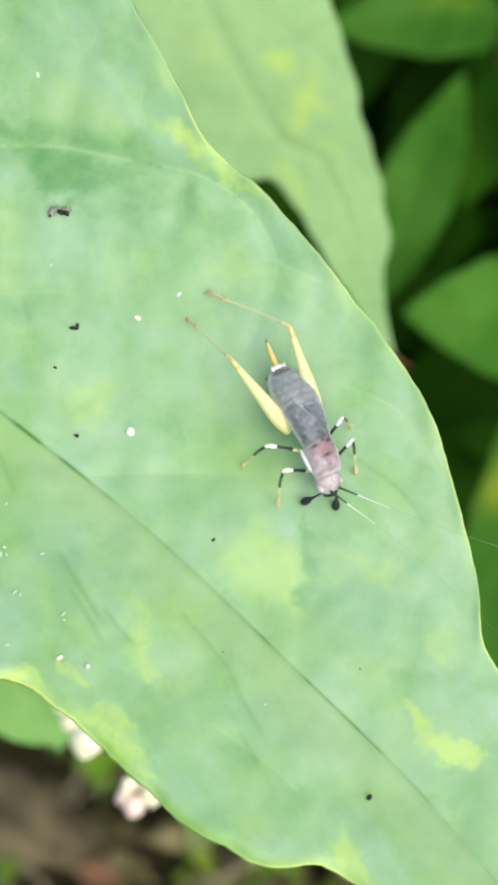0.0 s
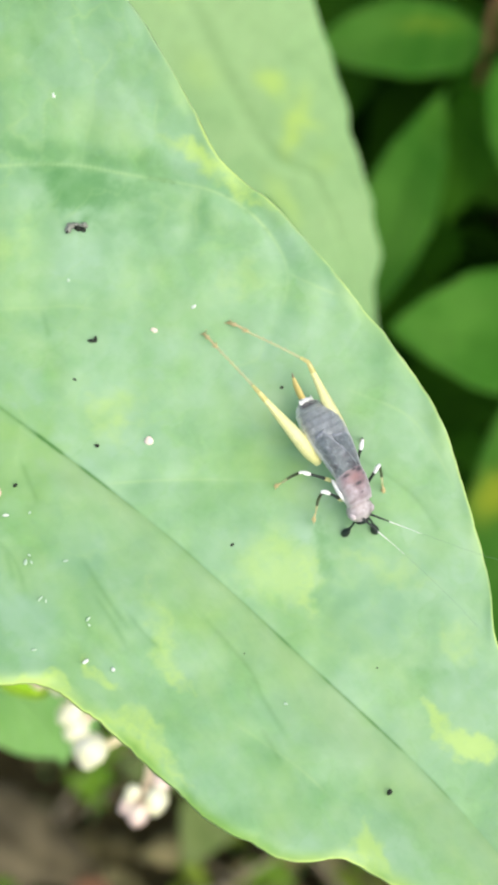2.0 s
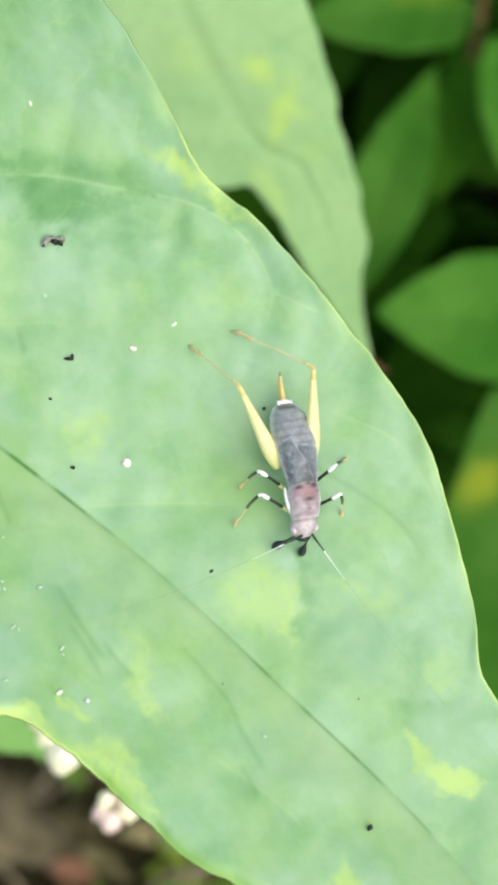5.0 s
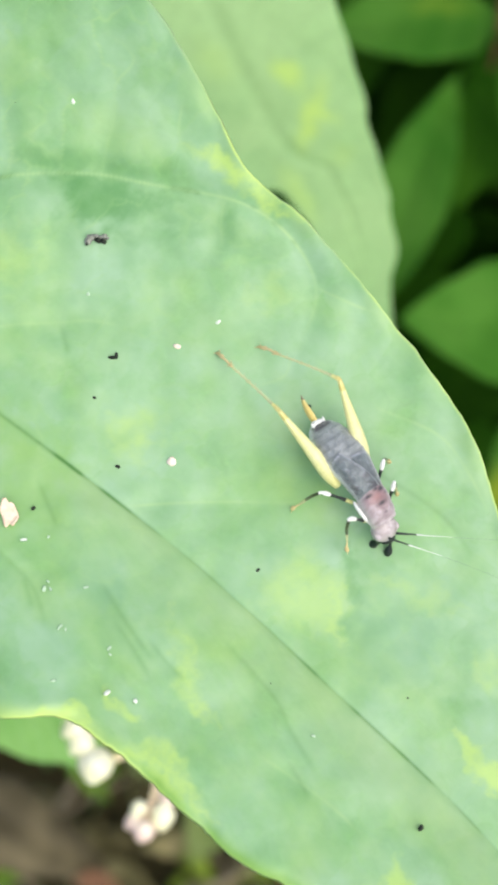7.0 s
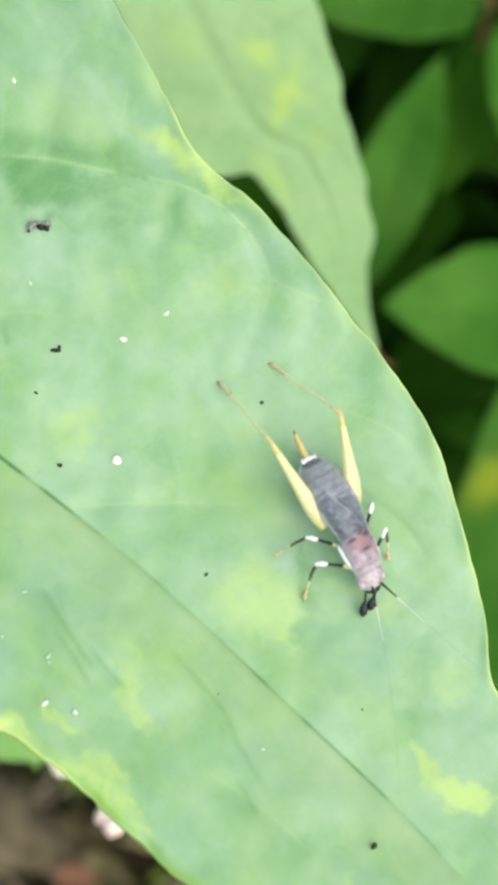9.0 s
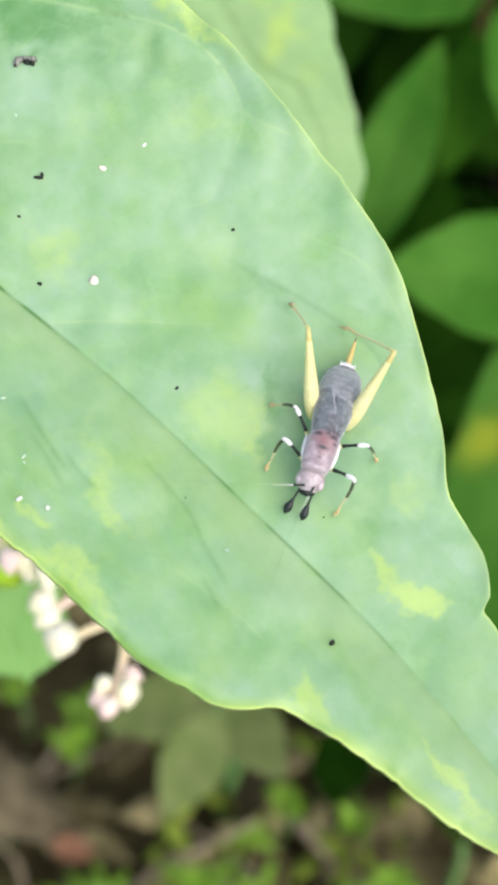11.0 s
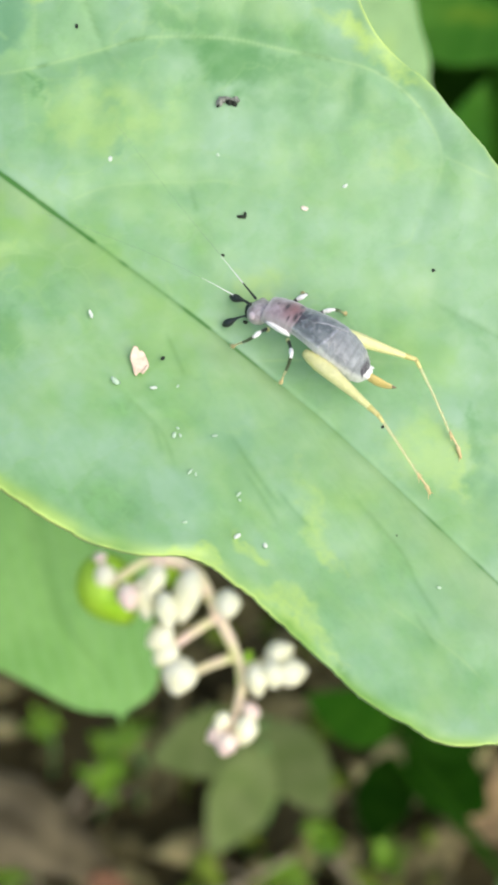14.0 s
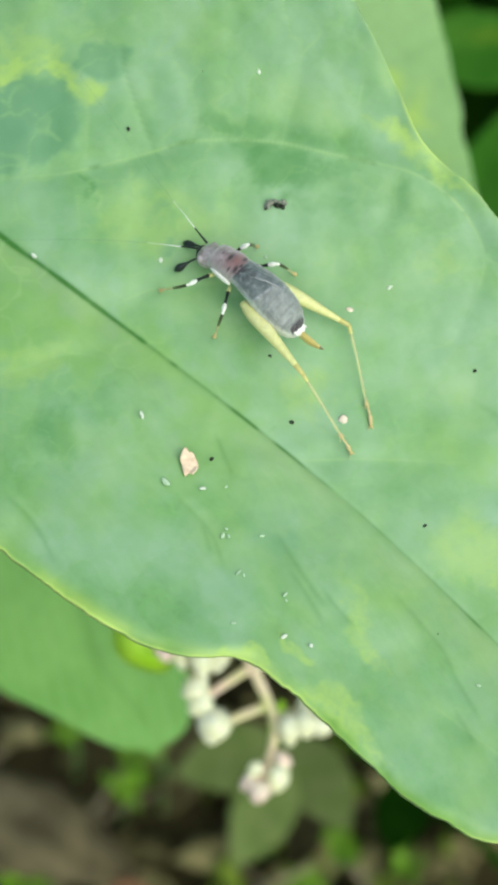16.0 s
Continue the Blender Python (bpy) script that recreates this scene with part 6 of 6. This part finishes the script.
    middle_left_rows = [
        (0, (54.6, 0.8, 131.1), (-140.4, -19.3, 22.1)),
        (0.5, (51.1, 0.4, 134.9), (-144.7, -16.1, 21.7)),
        (1, (47.4, -0.3, 136.0), (-135.7, -13.9, 13.6)),
        (1.5, (48.1, 0.0, 144.4), (-134.4, -12.8, 12.2)),
        (2, (43.5, -0.1, 150.5), (-126.1, -15.7, 11.1)),
        (2.5, (47.0, 0.1, 149.6), (-134.7, -11.2, 11.0)),
        (3, (50.9, 0.6, 155.4), (-145.0, -8.4, 12.2)),
        (3.5, (50.8, 0.2, 142.5), (-134.6, -11.3, 11.1)),
        (4, (48.9, -0.0, 127.2), (-121.6, -18.5, 11.0)),
        (4.2, (37.2, 0.5, 119.9), (-85.1, -20.1, -1.4)),
        (6.5, (63.2, 1.0, 152.3), (-158.0, -5.0, 12.6)),
        (7, (49.5, 0.4, 147.6), (-137.0, -20.4, 20.7)),
        (7.5, (54.7, 0.5, 147.0), (-145.4, -9.0, 13.1)),
        (8, (54.4, -0.2, 150.2), (-147.1, -7.9, 12.0)),
        (10.3, (37.3, -0.1, 110.1), (-110.9, -9.2, 3.1)),
        (10.5, (40.1, -0.2, 101.1), (-115.3, -3.9, 1.4)),
        (11, (38.1, -0.5, 100.7), (-109.9, 0.3, -0.6)),
        (11.5, (40.9, 1.3, 106.4), (-127.6, -8.2, 5.9)),
        (12, (6.7, 0.6, 119.5), (-65.6, -16.0, -9.7)),
        (12.5, (24.1, 0.2, 114.9), (-118.5, -13.7, 6.7)),
        (13, (38.3, 0.7, 115.3), (-129.5, -10.3, 7.5)),
        (13.5, (43.8, 0.8, 87.1), (-136.9, -13.2, 13.7)),
        (14, (28.0, -1.0, 120.1), (-121.0, -0.9, 0.2)),
        (14.5, (-4.8, -2.5, 119.9), (-76.0, 5.4, 2.3)),
        (15, (12.7, -2.9, 108.5), (-107.4, -1.7, 1.6)),
        (15.5, (-3.8, -3.4, 130.0), (-78.0, 9.7, 2.9)),
        (16, (15.2, -1.1, 119.6), (-100.4, -3.8, 0.7)),
    ]
    front_left_rows = [
        (0, (52.4, 0.4, 123.3), (-165.0, -9.6, 32.6)),
        (0.5, (54.0, -0.0, 118.2), (-160.5, -12.5, 31.5)),
        (1, (53.0, -0.8, 123.0), (-155.1, -11.1, 21.9)),
        (1.5, (57.1, -0.6, 130.7), (-155.9, -8.3, 17.2)),
        (2, (51.0, -0.3, 130.9), (-159.7, -11.7, 28.4)),
        (2.5, (51.1, -0.4, 133.2), (-160.7, -10.4, 27.0)),
        (3, (62.2, 0.3, 157.7), (-173.9, -0.8, 8.6)),
        (3.5, (48.5, 0.6, 117.1), (-151.2, -28.4, 41.5)),
        (4, (59.4, 0.6, 97.8), (-155.1, -16.9, 32.7)),
        (4.2, (49.7, 0.1, 102.0), (-132.4, -32.2, 26.0)),
        (6.5, (67.5, 0.6, 149.8), (-176.5, -0.9, 16.4)),
        (7, (54.1, -0.9, 147.8), (-154.1, -11.1, 21.0)),
        (7.5, (76.2, 0.6, 130.6), (-173.4, -2.3, 19.6)),
        (8, (60.3, -0.4, 151.7), (-171.2, -2.6, 15.8)),
        (10.3, (44.0, 0.6, 77.0), (-136.0, -22.3, 21.4)),
        (10.5, (39.5, 0.3, 68.8), (-129.8, -23.7, 18.4)),
        (11, (40.8, -0.0, 71.6), (-131.3, -22.4, 18.3)),
        (11.5, (41.8, 1.8, 92.0), (-126.4, -24.9, 17.0)),
        (12, (28.0, 1.2, 97.1), (-135.7, -25.3, 23.7)),
        (12.5, (42.7, 0.5, 112.6), (-157.4, -8.1, 19.3)),
        (13, (45.8, 0.7, 112.5), (-160.9, -6.0, 17.2)),
        (13.5, (42.8, 0.4, 96.6), (-138.3, -18.3, 19.2)),
        (14, (33.8, -0.6, 87.1), (-139.0, -17.6, 19.4)),
        (14.5, (21.8, -3.3, 91.4), (-113.0, -33.6, 12.9)),
        (15, (19.2, -3.6, 110.0), (-101.9, -19.9, 3.8)),
        (15.5, (24.8, -4.7, 109.4), (-114.2, -23.2, 9.7)),
        (16, (23.9, -0.7, 81.4), (-103.4, -32.4, 7.6)),
    ]
    antenna_right_rows = [
        (0, (2.6, -0.0, 30.5)),
        (0.5, (-5.5, -0.0, 5.5)),
        (1, (3.1, 0.0, 17.1)),
        (1.5, (4.5, 0.1, 33.8)),
        (2, (2.3, 0.0, 23.4)),
        (2.5, (1.6, 0.0, 13.1)),
        (3, (0.2, -0.0, -6.6)),
        (3.5, (0.4, 0.0, -0.2)),
        (4, (-8.3, -0.0, -29.5)),
        (4.2, (-16.5, 0.0, -79.4)),
        (6.5, (-0.7, -0.0, -1.9)),
        (7, (6.2, -0.2, 39.1)),
        (7.5, (2.3, 0.1, 18.1)),
        (8, (3.4, 0.0, -2.2)),
        (10.3, (41.9, -0.1, -47.3)),
        (10.5, (41.9, -0.1, -51.1)),
        (11, (48.7, 0.1, -51.8)),
        (11.5, (27.4, -1.4, -67.1)),
        (12, (4.5, -1.0, -86.5)),
        (12.5, (16.4, -0.0, -58.8)),
        (13, (11.0, 0.0, -34.7)),
        (13.5, (22.0, 0.9, -74.9)),
        (14, (13.1, 0.3, -15.2)),
        (14.5, (29.1, 1.1, -21.6)),
        (15, (27.4, 0.3, -5.0)),
        (15.5, (30.3, 0.5, -6.2)),
        (16, (11.3, 0.2, -6.5)),
    ]
    antenna_left_rows = [
        (0, (9.8, -0.0, 42.8)),
        (0.5, (8.7, -0.0, 48.8)),
        (1, (9.6, 0.0, 29.8)),
        (1.5, (8.3, 0.1, 56.2)),
        (2, (10.5, 0.0, 40.9)),
        (2.5, (8.7, 0.0, 26.8)),
        (3, (5.3, 0.1, 43.3)),
        (3.5, (5.8, -0.0, 8.3)),
        (4, (5.4, 0.0, 10.3)),
        (4.2, (5.1, -0.0, 16.3)),
        (6.5, (9.1, 0.1, 36.7)),
        (7, (11.5, -0.2, 51.6)),
        (7.5, (7.2, 0.1, 25.1)),
        (8, (9.9, -0.4, 32.5)),
        (10.3, (32.3, -0.0, -11.3)),
        (10.5, (35.3, 0.0, 5.8)),
        (11, (45.9, 0.0, -9.3)),
        (11.5, (30.3, -0.3, -10.6)),
        (12, (-2.1, -0.7, -45.3)),
        (12.5, (4.5, -0.0, -28.2)),
        (13, (-10.5, -0.0, 16.8)),
        (13.5, (6.7, 0.2, -13.2)),
        (14, (0.6, -0.0, 1.9)),
        (14.5, (15.5, -0.8, 16.3)),
        (15, (23.4, 0.0, -0.2)),
        (15.5, (15.4, -2.4, 33.1)),
        (16, (-6.1, -0.8, 34.2)),
    ]
    palp_right_rows = [
        (0, (-46.6, 0.0, -83.6)),
        (0.5, (-50.3, 0.0, -39.4)),
        (1, (-38.1, -0.0, -73.4)),
        (1.5, (-48.5, 0.0, 16.0)),
        (2, (-56.8, -0.1, -48.1)),
        (2.5, (-60.7, -0.0, -78.5)),
        (3, (-35.0, -0.0, -4.7)),
        (3.5, (-39.6, 0.2, -71.9)),
        (4, (-47.8, -0.0, -63.9)),
        (4.2, (-38.4, 0.0, -81.0)),
        (6.5, (-34.3, -0.1, -28.6)),
        (7, (-83.5, 0.1, -30.0)),
        (7.5, (-20.3, -0.0, -6.6)),
        (8, (-27.6, 0.2, -17.8)),
        (10.3, (-33.0, -0.1, -28.3)),
        (10.5, (-23.1, -0.1, -28.2)),
        (11, (-29.4, 0.1, -15.8)),
        (11.5, (-29.5, -1.1, -45.9)),
        (12, (-29.4, -0.8, -50.8)),
        (12.5, (-11.7, -0.0, -9.7)),
        (13, (-15.5, -0.0, 6.3)),
        (13.5, (-36.6, -0.9, 69.2)),
        (14, (-10.7, 0.0, -2.3)),
        (14.5, (3.4, -1.0, 20.0)),
        (15, (-34.4, -3.1, 65.2)),
        (15.5, (-24.8, -3.4, 51.3)),
        (16, (-18.9, -0.4, 14.7)),
    ]
    palp_left_rows = [
        (0, (-38.7, 0.0, -8.0)),
        (0.5, (-31.0, -0.0, 17.7)),
        (1, (-25.8, -0.0, -9.5)),
        (1.5, (-25.6, 0.1, 46.8)),
        (2, (-31.5, 0.0, 13.6)),
        (2.5, (-20.3, 0.0, 51.0)),
        (3, (-44.0, 0.1, 19.2)),
        (3.5, (-35.7, 0.1, -45.9)),
        (4, (-36.0, -0.0, -7.3)),
        (4.2, (-41.5, 0.0, -17.5)),
        (6.5, (-32.0, -0.1, -17.7)),
        (7, (-42.1, 0.1, -26.0)),
        (7.5, (-14.5, -0.0, -5.5)),
        (8, (-26.2, 0.5, -39.3)),
        (10.3, (-29.3, -0.0, -5.3)),
        (10.5, (-24.2, 0.0, 1.2)),
        (11, (-25.1, 0.0, -4.9)),
        (11.5, (-23.9, 1.1, 49.1)),
        (12, (-37.3, -0.4, -22.4)),
        (12.5, (-34.2, 0.0, 6.7)),
        (13, (-39.9, -0.0, 55.2)),
        (13.5, (-22.6, -0.3, 17.3)),
        (14, (-37.6, -0.6, 32.8)),
        (14.5, (-25.5, -1.2, 23.5)),
        (15, (-47.7, -1.3, 23.0)),
        (15.5, (-22.4, -4.2, 72.6)),
        (16, (-29.3, -1.2, 60.6)),
    ]
    walk(cricket, body_rows)
    # the flower spike drifts with the air: right and down in the plant frame, in millimetres
    rest = flower_spike.matrix_basis.copy()
    sway = PLANT.to_3x3()
    walk(flower_spike, [(t, Matrix.Translation(sway @ (Vector((x, y, 0)) * MM)) @ rest) for t, x, y in ((0, -0.5, 1.1), (1, -1.0, 1.1), (2.5, -0.9, 1.1), (7, -1.4, 1.4), (8.2, -1.2, 1.2), (10.5, 0, 0), (12, 0, 0), (16, 0, 0))])
    legs = {("hind", "right"): hind_right_rows, ("hind", "left"): hind_left_rows, ("middle", "right"): middle_right_rows,
            ("front", "right"): front_right_rows, ("middle", "left"): middle_left_rows, ("front", "left"): front_left_rows}
    for key, rows in legs.items():
        thigh, shin = cricket_parts[key]
        at, reach = cricket_parts[(*key, "at")]
        walk(thigh, [(t, pose(*at, *a)) for t, a, b in rows])
        walk(shin, [(t, pose(0, reach, 0, *b)) for t, a, b in rows])
    for name, side, rows, at in (("antenna", "right", antenna_right_rows, (0.25, 3.15, 0.45)), ("antenna", "left", antenna_left_rows, (-0.25, 3.15, 0.45)),
                                 ("palp", "right", palp_right_rows, (0.35, 3.10, -0.30)), ("palp", "left", palp_left_rows, (-0.35, 3.10, -0.30))):
        walk(cricket_parts[name, side], [(t, pose(*(c * MM for c in at), *a)) for t, a in rows])


motions()
